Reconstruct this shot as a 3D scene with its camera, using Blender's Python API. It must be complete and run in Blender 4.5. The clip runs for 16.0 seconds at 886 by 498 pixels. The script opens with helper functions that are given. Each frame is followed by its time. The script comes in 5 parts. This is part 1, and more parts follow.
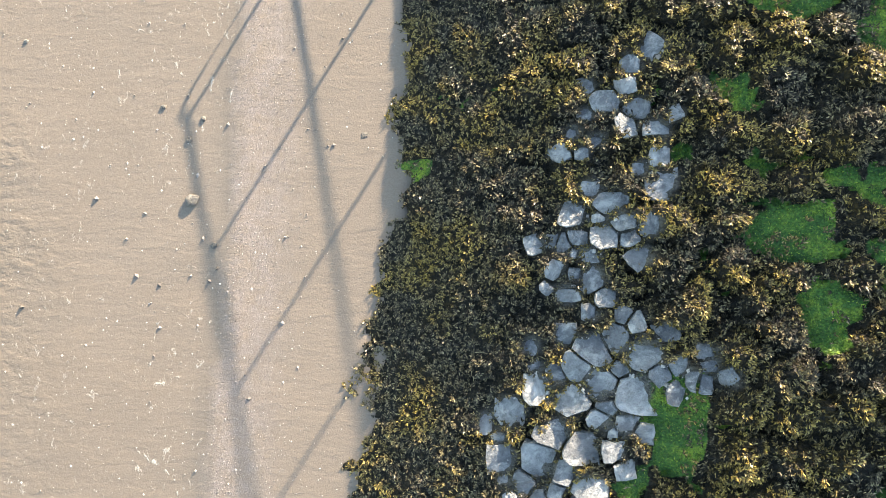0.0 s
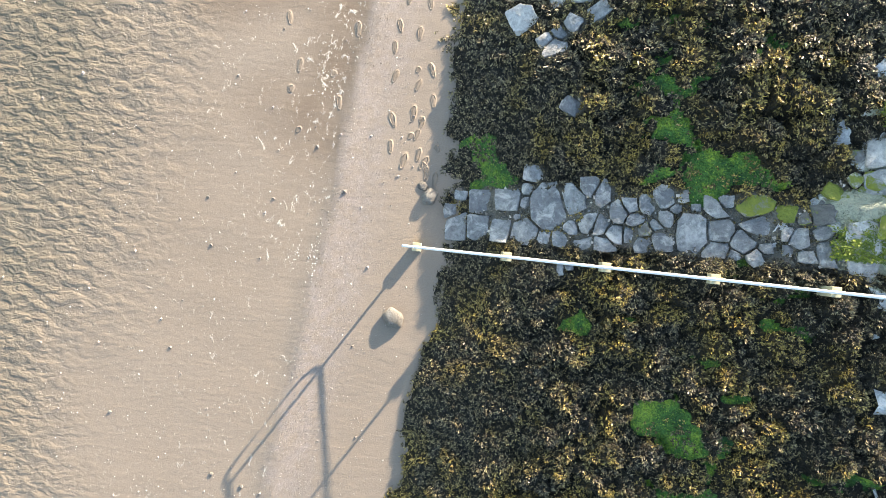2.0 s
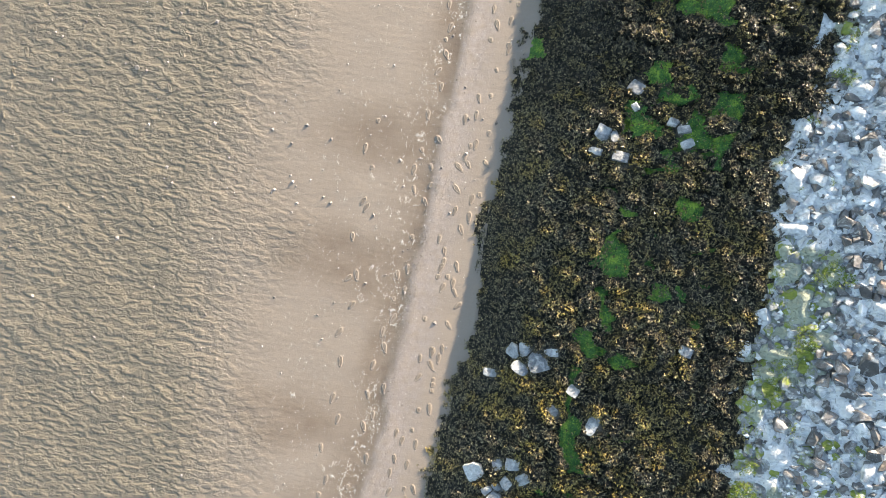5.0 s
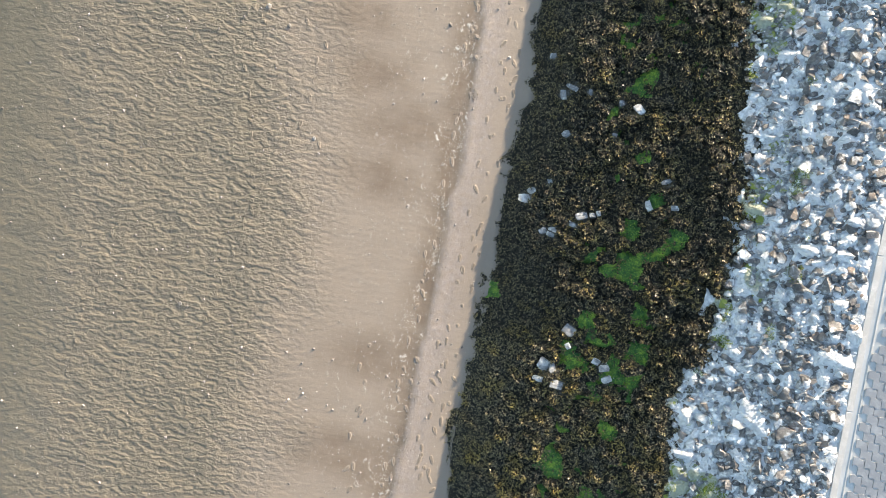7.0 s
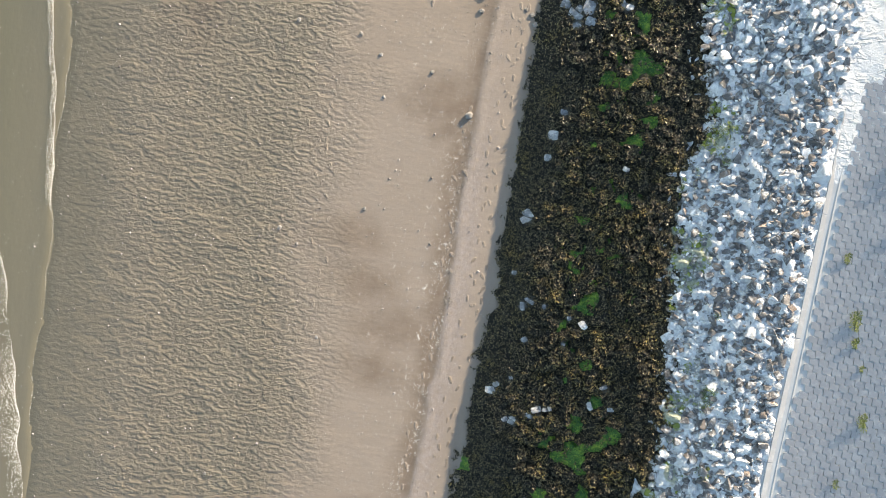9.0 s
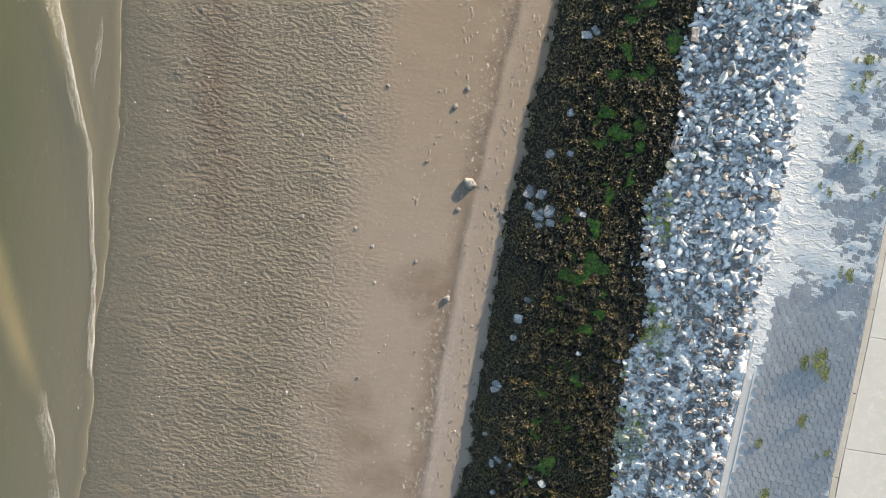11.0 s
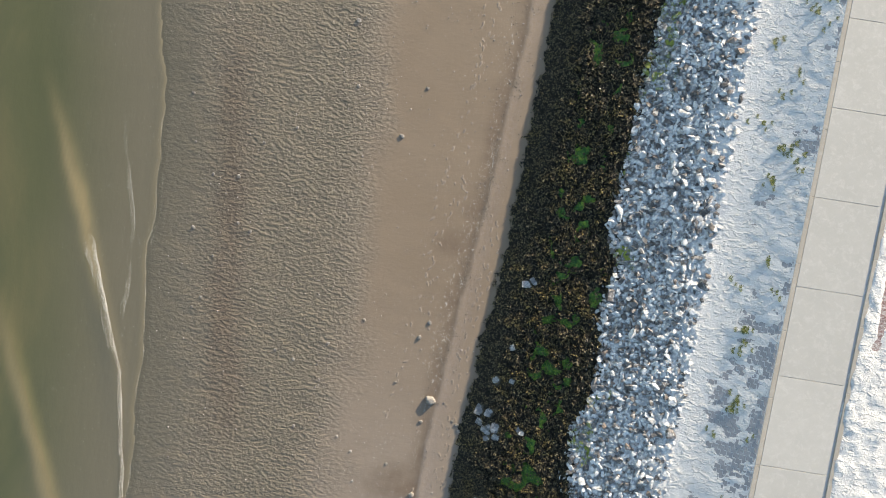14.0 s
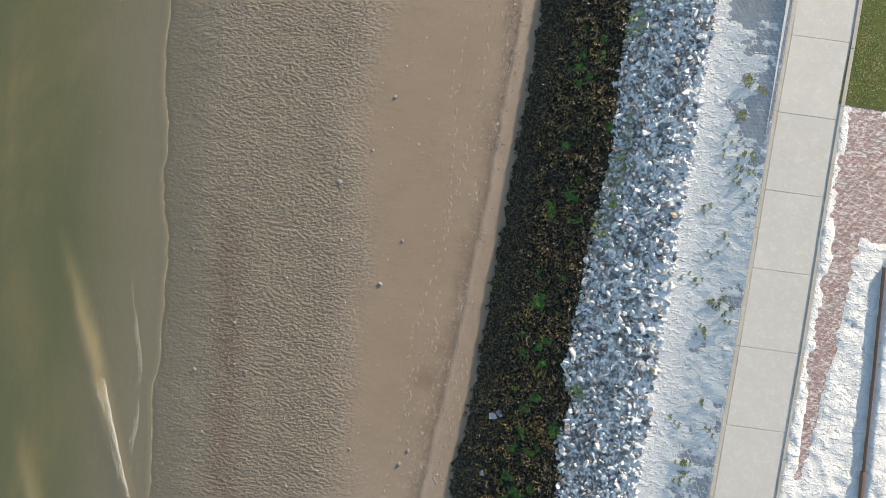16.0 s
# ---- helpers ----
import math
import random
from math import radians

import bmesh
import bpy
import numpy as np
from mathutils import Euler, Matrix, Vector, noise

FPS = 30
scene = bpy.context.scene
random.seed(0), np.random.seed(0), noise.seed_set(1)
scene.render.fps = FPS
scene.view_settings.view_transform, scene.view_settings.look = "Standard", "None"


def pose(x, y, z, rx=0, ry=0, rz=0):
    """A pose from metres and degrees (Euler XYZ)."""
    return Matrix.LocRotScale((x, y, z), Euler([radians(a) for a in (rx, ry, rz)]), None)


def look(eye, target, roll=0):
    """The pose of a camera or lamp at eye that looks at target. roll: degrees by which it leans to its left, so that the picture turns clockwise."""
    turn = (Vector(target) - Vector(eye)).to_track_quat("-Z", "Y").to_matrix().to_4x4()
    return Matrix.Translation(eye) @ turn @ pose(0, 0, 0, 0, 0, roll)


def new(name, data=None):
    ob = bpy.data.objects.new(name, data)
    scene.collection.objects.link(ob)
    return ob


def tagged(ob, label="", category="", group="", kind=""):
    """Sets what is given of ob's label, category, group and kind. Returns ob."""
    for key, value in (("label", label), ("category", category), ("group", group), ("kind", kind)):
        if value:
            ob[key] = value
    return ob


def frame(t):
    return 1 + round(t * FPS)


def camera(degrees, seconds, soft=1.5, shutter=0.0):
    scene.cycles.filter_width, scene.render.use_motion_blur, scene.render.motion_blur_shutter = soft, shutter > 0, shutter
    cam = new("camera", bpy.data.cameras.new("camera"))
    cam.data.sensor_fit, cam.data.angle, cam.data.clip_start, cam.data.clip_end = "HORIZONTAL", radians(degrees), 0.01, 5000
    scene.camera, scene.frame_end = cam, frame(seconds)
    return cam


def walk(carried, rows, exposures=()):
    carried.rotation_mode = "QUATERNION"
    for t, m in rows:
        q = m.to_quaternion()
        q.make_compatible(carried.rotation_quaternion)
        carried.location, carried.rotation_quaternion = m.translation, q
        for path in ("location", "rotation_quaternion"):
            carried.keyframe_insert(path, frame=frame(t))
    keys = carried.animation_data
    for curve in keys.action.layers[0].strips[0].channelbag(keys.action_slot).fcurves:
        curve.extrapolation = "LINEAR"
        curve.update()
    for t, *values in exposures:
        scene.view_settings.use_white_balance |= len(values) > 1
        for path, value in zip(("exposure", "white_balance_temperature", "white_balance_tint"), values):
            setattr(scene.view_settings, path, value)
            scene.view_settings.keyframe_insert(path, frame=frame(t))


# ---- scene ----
# ---------- camera ----------
cam = camera(72, 16.0, 0.55)
PATH = [
    (0.0, pose(0.000, 0.000, 9.300, -0.32, 0.17, -0.00)),
    (0.5, pose(-0.001, 1.752, 9.866, -0.38, -0.12, 2.25)),
    (1.0, pose(-0.079, 3.494, 10.474, -0.32, -0.27, 3.66)),
    (1.5, pose(-0.170, 5.248, 11.170, -0.24, -0.25, 4.82)),
    (2.0, pose(-0.253, 7.003, 11.948, -0.15, -0.07, 6.09)),
    (2.5, pose(-0.331, 8.738, 12.772, -0.04, 0.15, 7.45)),
    (3.0, pose(-0.445, 10.465, 13.624, 0.03, 0.32, 8.75)),
    (3.5, pose(-0.599, 12.189, 14.486, 0.11, 0.38, 9.60)),
    (4.0, pose(-0.768, 13.906, 15.522, 0.25, 0.32, 9.78)),
    (4.5, pose(-0.924, 15.656, 16.687, 0.33, 0.25, 9.82)),
    (5.0, pose(-1.065, 17.405, 17.914, 0.35, 0.26, 9.86)),
    (7.5, pose(-1.600, 26.986, 24.069, -0.26, 0.21, 9.60)),
    (8.0, pose(-1.732, 28.977, 25.264, -0.16, 0.10, 9.73)),
    (8.5, pose(-1.887, 30.985, 26.448, -0.04, 0.01, 9.80)),
    (9.0, pose(-2.078, 33.070, 27.625, 0.05, -0.02, 9.85)),
    (11.5, pose(-2.593, 44.272, 33.611, -0.39, 0.28, 10.05)),
    (12.0, pose(-2.635, 46.486, 34.790, -0.33, 0.32, 10.16)),
    (12.5, pose(-2.652, 48.677, 35.979, -0.32, 0.31, 10.22)),
    (13.0, pose(-2.665, 50.935, 37.173, -0.25, 0.32, 10.26)),
    (13.5, pose(-2.662, 53.082, 38.334, -0.23, 0.31, 10.31)),
    (14.0, pose(-2.675, 55.345, 39.507, -0.08, 0.20, 10.40)),
    (14.5, pose(-2.704, 57.626, 40.721, 0.13, 0.04, 10.47)),
    (15.0, pose(-2.737, 59.924, 41.946, 0.38, -0.14, 10.46)),
    (15.5, pose(-2.777, 62.197, 43.200, 0.71, -0.30, 9.99)),
    (16.0, pose(-2.829, 64.384, 44.447, 1.03, -0.44, 9.25)),
]
EXPOSURES = [(0.0, 2.25, 6900, 10), (3.0, 2.2, 6700, 10), (5.0, 2.05, 6700, 10), (9.0, 1.82, 6800, 10), (12.5, 1.37, 6750, 10), (16.0, 1.34, 6700, 10)]
walk(cam, PATH, EXPOSURES)
SKY, SUN = 0.13, 5.0

# ---------- the shore's lines: (y, x) ----------
EDGE_WEED = [(-300, -1.6), (-8, -1.6), (-3.5, -1.34), (-1.5, -0.94), (0.6, -0.85), (3.1, -0.6), (4.6, -0.55), (6.3, -0.1), (7.6, 0.0), (9.3, -0.19),
             (10.7, -0.47), (12.8, -0.18), (14.9, 0.0), (18.2, -0.02), (20.8, 0.08), (23.2, 0.39), (26.5, 0.25), (31.5, 0.51), (37.6, 0.45),
             (42.1, 0.47), (45.3, 0.58), (50.2, 0.76), (54, 1.03), (57.7, 1.25), (65.5, 1.36), (69.7, 1.55), (81.9, 1.63), (92, 1.75), (400, 2)]
EDGE_ROCK = [(-300, 9), (-8, 8.6), (6.9, 7.6), (7.6, 6.0), (9.3, 6.7), (11.7, 7.2), (13.2, 7.5), (15.6, 7.44), (19.6, 7.58), (21, 7.27),
             (23, 8.0), (26, 8.4), (28, 8.46), (30, 8.16), (34.5, 7.7), (38, 7.55), (39.8, 8.4), (43.7, 7.43), (46, 7.25), (48, 8.1), (51.7, 8.0),
             (53, 7.7), (56.5, 8.2), (57.5, 7.4), (62, 7.65), (68, 7.7), (74, 8.25), (83, 7.9), (400, 8)]
EDGE_BEAM = [(-300, 11), (-8, 11.2), (20.7, 11.76), (28, 11.96), (34, 12.28), (40, 12.5), (45.6, 12.83), (52, 13.02), (58, 13.08), (71, 13.12), (84, 13.24), (400, 14)]
EDGE_KERB = [(-300, 16), (-8, 16.2), (34.7, 16.6), (41, 16.83), (54, 17.02), (63, 17.2), (76, 17.3), (85, 17.52), (400, 18)]
EDGE_SHINGLE = [(-300, -4), (-8, -3.9), (-1.8, -3.51), (0.1, -3.25), (4.4, -2.95), (6.5, -2.6), (8.4, -2.5), (10.5, -2.16), (14, -1.95), (17.7, -1.78),
                (21.3, -1.7), (26, -1.55), (31, -1.42), (35, -1.58), (43, -1.58), (50, -1.25), (54, -0.93), (56, -0.75), (60.5, -0.48), (70, -0.02), (82, 0.2), (400, 0.5)]
EDGE_MUD = [(-300, -8.8), (3.9, -7.9), (6.1, -6.9), (9, -5.9), (12, -6.6), (16, -6.8), (24, -7.0), (34, -7.9), (42, -7.8), (50, -7.9), (58, -8.2), (74, -10), (400, -11)]
EDGE_SWASH = [(-300, -17), (20, -18.6), (28, -19.5), (36, -20.3), (44, -20.7), (52, -21.5), (60, -22.3), (70, -23.5), (80, -24.9), (400, -40)]
# stones that lie open in the weed: x, y, width, depth, turn
STONES = {}
STONES['cluster_a'] = [(2.42, 0.32, 0.38, 0.24, -10), (2.18, 0.12, 0.40, 0.30, 9), (1.84, 0.11, 0.35, 0.18, -5), (2.48, 0.10, 0.26, 0.22, 0), (1.61, 0.02, 0.33, 0.29, 0), (2.01, -0.43, 0.30, 0.42, -10), (1.71, -0.68, 0.31, 0.16, 4), (2.41, -0.93, 0.20, 0.22, 0), (2.04, -1.37, 0.52, 0.52, 0), (2.29, -1.26, 0.34, 0.40, 0), (2.66, -1.42, 0.43, 0.51, 0), (1.82, -1.66, 0.34, 0.47, 14), (2.14, -1.87, 0.42, 0.50, 9), (2.53, -1.97, 0.55, 0.51, 0), (1.74, -2.11, 0.53, 0.34, 24), (2.37, -1.67, 0.22, 0.24, 0), (1.52, -2.53, 0.43, 0.45, -20), (0.93, -2.30, 0.38, 0.46, 0), (1.27, -1.97, 0.27, 0.43, 0)]
STONES['cluster_b'] = [(2.20, -2.19, 0.28, 0.20, 0), (2.43, -2.36, 0.35, 0.18, 9), (2.85, -1.68, 0.25, 0.35, 0), (3.06, -1.57, 0.23, 0.29, 0), (3.39, -1.37, 0.21, 0.21, 0), (3.42, -1.55, 0.21, 0.14, 0), (3.38, -1.77, 0.17, 0.27, 0), (3.23, -1.74, 0.15, 0.31, 0), (1.88, -2.75, 0.44, 0.40, 0), (1.34, -3.01, 0.45, 0.53, 0), (0.79, -2.99, 0.29, 0.54, 0), (1.63, -3.10, 0.24, 0.32, 0), (1.11, -3.32, 0.29, 0.37, 0), (2.28, -2.75, 0.28, 0.28, 0), (1.97, -3.25, 0.44, 0.32, 0), (1.30, -3.44, 0.24, 0.12, 0), (1.65, -1.21, 0.33, 0.29, 0), (2.19, -0.70, 0.24, 0.24, 0), (1.97, -0.91, 0.16, 0.24, 0)]
STONES['cluster_c'] = [(1.20, -1.40, 0.19, 0.29, 0), (1.55, -1.78, 0.25, 0.29, 0), (1.82, -0.39, 0.20, 0.16, 0), (2.50, 2.42, 0.23, 0.24, 0), (2.20, 1.95, 0.38, 0.27, 0), (2.44, 1.63, 0.21, 0.34, 14), (2.91, 0.81, 0.44, 0.41, 0), (2.57, 1.84, 0.34, 0.26, 0), (1.75, 1.54, 0.17, 0.19, 0), (1.89, 1.26, 0.17, 0.15, 0), (2.81, 1.56, 0.30, 0.19, 0), (0.60, -2.51, 0.16, 0.32, 0), (2.26, 0.57, 0.42, 0.27, 0), (1.54, 0.04, 0.23, 0.23, 0)]
STONES['cluster_white'] = [(1.78, -0.10, 0.10, 0.15, 0), (2.10, 0.37, 0.16, 0.11, 0), (2.57, -1.03, 0.20, 0.28, 19), (2.13, -2.33, 0.36, 0.24, 19), (2.86, 1.17, 0.22, 0.33, 0)]
STONES['strip_a'] = [(1.33, 8.56, 0.34, 0.28, -5), (1.24, 8.26, 0.19, 0.19, 4), (1.65, 7.95, 0.57, 0.83, 9), (2.08, 8.11, 0.35, 0.60, 12), (2.31, 8.37, 0.29, 0.36, 4), (2.55, 8.28, 0.22, 0.50, 4), (0.90, 8.04, 0.45, 0.38, 4), (0.43, 7.96, 0.42, 0.42, 4), (-0.02, 7.45, 0.37, 0.51, 4), (0.42, 7.46, 0.42, 0.46, 4), (0.82, 7.51, 0.32, 0.53, -3), (1.24, 7.46, 0.47, 0.47, 4), (1.63, 7.37, 0.26, 0.24, 4), (1.90, 7.39, 0.31, 0.26, -5), (2.06, 7.61, 0.22, 0.24, 4), (2.35, 7.77, 0.22, 0.54, -25), (2.57, 7.72, 0.22, 0.43, -25), (2.84, 7.56, 0.43, 0.29, -5), (2.32, 7.34, 0.31, 0.18, 19)]
STONES['strip_b'] = [(2.66, 7.36, 0.40, 0.22, -5), (1.10, 7.72, 0.11, 0.11, 4), (2.84, 7.97, 0.25, 0.54, 4), (1.96, 6.86, 0.11, 0.26, 4), (2.09, 6.91, 0.15, 0.15, 4), (4.42, 7.48, 0.41, 0.30, 4), (5.58, 7.77, 0.29, 0.32, 4), (6.00, 7.58, 0.26, 0.45, 4), (5.75, 7.48, 0.26, 0.19, 4), (6.13, 7.62, 0.19, 0.32, 4), (4.69, 7.40, 0.17, 0.17, 4), (5.46, 7.56, 0.16, 0.16, 4), (5.14, 7.56, 0.20, 0.16, 4)]
STONES['strip_c'] = [(3.02, 8.08, 0.28, 0.28, 4), (3.55, 8.31, 0.35, 0.38, 4), (3.81, 8.34, 0.21, 0.21, 4), (3.28, 8.14, 0.23, 0.35, 4), (3.11, 7.87, 0.35, 0.21, 24), (3.60, 7.90, 0.21, 0.31, 4), (3.47, 7.77, 0.24, 0.14, -35), (3.04, 7.57, 0.28, 0.25, 4), (3.58, 7.55, 0.31, 0.38, 4), (3.29, 7.44, 0.28, 0.28, 4), (4.06, 7.70, 0.46, 0.79, 4), (4.32, 8.17, 0.51, 0.24, -35), (4.48, 8.29, 0.27, 0.20, 4), (3.74, 8.10, 0.16, 0.14, 4), (4.07, 8.14, 0.17, 0.14, 4), (4.42, 7.75, 0.44, 0.41, 4), (4.81, 7.61, 0.33, 0.37, -15), (5.07, 7.93, 0.73, 0.30, -15), (5.42, 7.83, 0.16, 0.23, 4)]
STONES['strip_green'] = [(4.93, 8.26, 0.60, 0.40, -25), (5.37, 8.16, 0.39, 0.26, 4), (6.02, 8.57, 0.32, 0.22, -30)]
STONES['upper'] = [(7.20, 9.68, 0.72, 0.69, 8), (7.30, 9.20, 0.38, 0.28, 8), (6.72, 8.69, 0.59, 0.56, 8), (6.54, 9.25, 0.32, 0.42, 8), (6.46, 7.68, 0.53, 0.85, -11), (7.10, 8.78, 0.31, 0.38, 8), (7.26, 8.47, 0.38, 0.21, 8), (7.18, 8.24, 0.48, 0.35, -26), (7.20, 7.41, 0.55, 0.55, 8), (6.79, 9.35, 0.31, 0.28, 8)]
STONES['middle_a'] = [(0.83, 14.25, 0.33, 0.24, 9), (3.06, 14.27, 0.27, 0.27, 9), (2.63, 13.60, 0.20, 0.33, 29), (3.68, 13.49, 0.27, 0.43, -10), (2.03, 14.87, 0.51, 0.57, 29), (2.34, 15.16, 0.35, 0.19, 9), (1.63, 15.08, 0.39, 0.32, 9), (1.34, 14.99, 0.32, 0.39, 9), (1.59, 14.56, 0.39, 0.26, 9), (1.82, 11.87, 0.32, 0.32, 9), (1.72, 11.33, 0.36, 0.28, 9), (1.40, 11.79, 0.26, 0.32, 9), (1.42, 10.89, 0.38, 0.32, 9), (2.11, 11.54, 0.38, 0.25, 9), (0.83, 11.42, 0.39, 0.39, 9), (1.50, 11.16, 0.26, 0.26, 9), (5.60, 15.93, 0.29, 0.29, 9), (1.28, 10.99, 0.26, 0.26, 9), (1.85, 9.81, 0.32, 0.25, 9)]
STONES['middle_b'] = [(3.37, 22.80, 0.41, 0.44, 9), (2.73, 21.43, 0.43, 0.44, 9), (3.01, 21.38, 0.27, 0.31, 9), (3.25, 20.83, 0.54, 0.31, 29), (4.69, 21.75, 0.42, 0.33, 9), (4.40, 21.91, 0.27, 0.27, 9), (4.83, 21.38, 0.45, 0.27, 9), (3.41, 22.25, 0.23, 0.31, 9), (2.59, 20.91, 0.32, 0.24, 9)]
STONES['far_a'] = [(1.27, 32.60, 0.30, 0.26, 9), (3.85, 31.07, 0.21, 0.29, 9), (4.45, 30.89, 0.33, 0.41, 9), (2.73, 31.34, 0.30, 0.30, 9), (1.84, 27.99, 0.30, 0.21, 9), (1.29, 27.58, 0.30, 0.30, 9), (3.50, 26.98, 0.25, 0.21, 9), (2.22, 26.23, 0.34, 0.25, 9), (2.88, 26.55, 0.38, 0.17, 9), (5.23, 27.58, 0.24, 0.37, 9), (6.05, 27.62, 0.32, 0.24, 9), (5.65, 28.47, 0.32, 0.20, 9), (2.17, 29.77, 0.30, 0.30, 9), (1.93, 26.17, 0.26, 0.30, 9), (3.77, 29.91, 0.25, 0.21, 9), (3.68, 27.07, 0.17, 0.25, 9), (2.11, 31.49, 0.43, 0.21, 9), (1.84, 31.24, 0.26, 0.43, 9)]
STONES['far_b'] = [(1.91, 38.90, 0.55, 0.50, 9), (1.42, 35.26, 0.51, 0.51, 9), (1.84, 37.88, 0.35, 0.35, 9), (2.20, 26.14, 0.35, 0.40, 9), (3.15, 26.90, 0.44, 0.25, 9), (2.52, 44.68, 0.60, 0.65, 9), (2.07, 44.53, 0.40, 0.55, 9), (2.06, 43.89, 0.50, 0.35, 9), (3.94, 44.86, 0.29, 0.49, 9), (2.21, 39.95, 0.35, 0.25, 9), (1.14, 27.27, 0.51, 0.35, 9), (5.09, 37.79, 0.24, 0.19, 9)]
STONES['far_c'] = [(2.87, 54.03, 0.60, 0.48, 10), (3.26, 54.27, 0.42, 0.48, 10), (2.05, 47.66, 0.48, 0.60, 10), (3.04, 47.80, 0.42, 0.36, 10), (1.38, 45.56, 0.67, 0.67, 10), (1.98, 45.51, 0.54, 0.60, 10), (2.01, 44.44, 0.66, 0.60, 10), (2.65, 44.09, 0.48, 0.48, 10), (4.09, 44.80, 0.47, 0.35, 10), (1.51, 44.81, 0.49, 0.49, 10), (1.39, 35.07, 0.49, 0.36, 10), (2.69, 49.89, 0.42, 0.36, 10)]

# ---------- sky, sun ----------
world = bpy.data.worlds.new("sky")
scene.world = world
world.use_nodes = True
wn = world.node_tree.nodes
sky = wn.new("ShaderNodeTexSky")
sky.sky_type = "NISHITA"
sky.sun_disc = False
SUN_AZIMUTH, SUN_HEIGHT = math.atan2(0.535, 0.845), radians(11.5)
sky.sun_elevation, sky.sun_rotation = SUN_HEIGHT, SUN_AZIMUTH
sky.altitude, sky.air_density, sky.dust_density, sky.ozone_density = 0, 1.0, 0.6, 1.0
world.node_tree.links.new(sky.outputs[0], wn["Background"].inputs[0])
wn["Background"].inputs[1].default_value = SKY
sun = new("sun", bpy.data.lights.new("sun", "SUN"))
sun.data.energy, sun.data.angle, sun.data.color = SUN, radians(0.53), (1.0, 0.86, 0.68)
sun_way = Vector((math.sin(SUN_AZIMUTH) * math.cos(SUN_HEIGHT), math.cos(SUN_AZIMUTH) * math.cos(SUN_HEIGHT), math.sin(SUN_HEIGHT)))
sun.matrix_world = look((30, 60, 40), Vector((30, 60, 40)) - sun_way)


# ---------- numbers ----------
def hashed(i, j, seed):
    h = (i.astype(np.int64) * 374761393 + j.astype(np.int64) * 668265263 + seed * 974634777) & 0x7FFFFFFF
    h = ((h ^ (h >> 13)) * 1274126177) & 0x7FFFFFFF
    return ((h ^ (h >> 16)) & 0xFFFFF) / float(0xFFFFF)


def grain(x, y, seed=1):
    """Smooth value noise, 0 to 1."""
    x, y = np.asarray(x, float), np.asarray(y, float)
    i, j = np.floor(x), np.floor(y)
    u, v = x - i, y - j
    u, v = u * u * (3 - 2 * u), v * v * (3 - 2 * v)
    a, b = hashed(i, j, seed), hashed(i + 1, j, seed)
    c, d = hashed(i, j + 1, seed), hashed(i + 1, j + 1, seed)
    return (a * (1 - u) + b * u) * (1 - v) + (c * (1 - u) + d * u) * v


def fbm(x, y, octaves=3, seed=1):
    s, a, t = 0.0, 1.0, 0.0
    for k in range(octaves):
        s = s + a * grain(x * 2 ** k, y * 2 ** k, seed + 7 * k)
        t += a
        a *= 0.5
    return s / t


def along(table, y):
    a = np.array(table, float)
    return np.interp(y, a[:, 0], a[:, 1])


def step(a, b, x):
    t = np.clip((x - a) / (b - a), 0, 1)
    return t * t * (3 - 2 * t)


PROFILE = np.array([(0, 0.05), (0.256, 1.02), (0.47, 1.8), (0.64, 2.44), (0.86, 3.28), (1.0, 3.6)])
TOP = 4.72


def height(x, y):
    """The height of the shore without anything on it: beach, slope, paved bank, promenade."""
    x, y = np.asarray(x, float), np.asarray(y, float)
    c, e, f = along(EDGE_WEED, y), along(EDGE_BEAM, y), along(EDGE_KERB, y)
    beach = np.interp(x - c, (-300, -60, -30, -22, -8, -0.3, 0), (-6, -1.2, -0.3, -0.12, 0, 0.03, 0.04))
    bank = np.interp((x - c) / (e - c), PROFILE[:, 0], PROFILE[:, 1])
    paved = 3.6 + (TOP - 3.6) * np.clip((x - e) / (f - e), 0, 2) ** 1.2
    z = np.where(x < c, beach, np.where(x < e, bank, np.where(x < f, paved, TOP)))
    return z


# ---------- mesh helpers ----------
def mesh_of(name, verts, faces, material, smooth=True):
    me = bpy.data.meshes.new(name)
    me.from_pydata(verts, [], faces)
    me.materials.append(material)
    if smooth:
        me.shade_smooth()
    return me


def raw_mesh(name, verts, loops, sizes, material, smooth=True, uv=None):
    """A mesh out of arrays: verts (n, 3), the corners' vertex numbers, and the corners per face."""
    me = bpy.data.meshes.new(name)
    me.vertices.add(len(verts))
    me.vertices.foreach_set("co", np.ascontiguousarray(verts, np.float32).ravel())
    me.loops.add(len(loops))
    me.loops.foreach_set("vertex_index", np.ascontiguousarray(loops, np.int32))
    starts = np.concatenate(([0], np.cumsum(sizes)[:-1])).astype(np.int32)
    me.polygons.add(len(sizes))
    me.polygons.foreach_set("loop_start", starts)
    me.polygons.foreach_set("loop_total", np.ascontiguousarray(sizes, np.int32))
    if uv is not None:
        layer = me.uv_layers.new(name="UVMap")
        layer.data.foreach_set("uv", np.ascontiguousarray(uv[loops], np.float32).ravel())
    me.update(calc_edges=True)
    me.validate()
    if smooth:
        me.shade_smooth()
    else:
        me.shade_flat()
    me.materials.append(material)
    return me


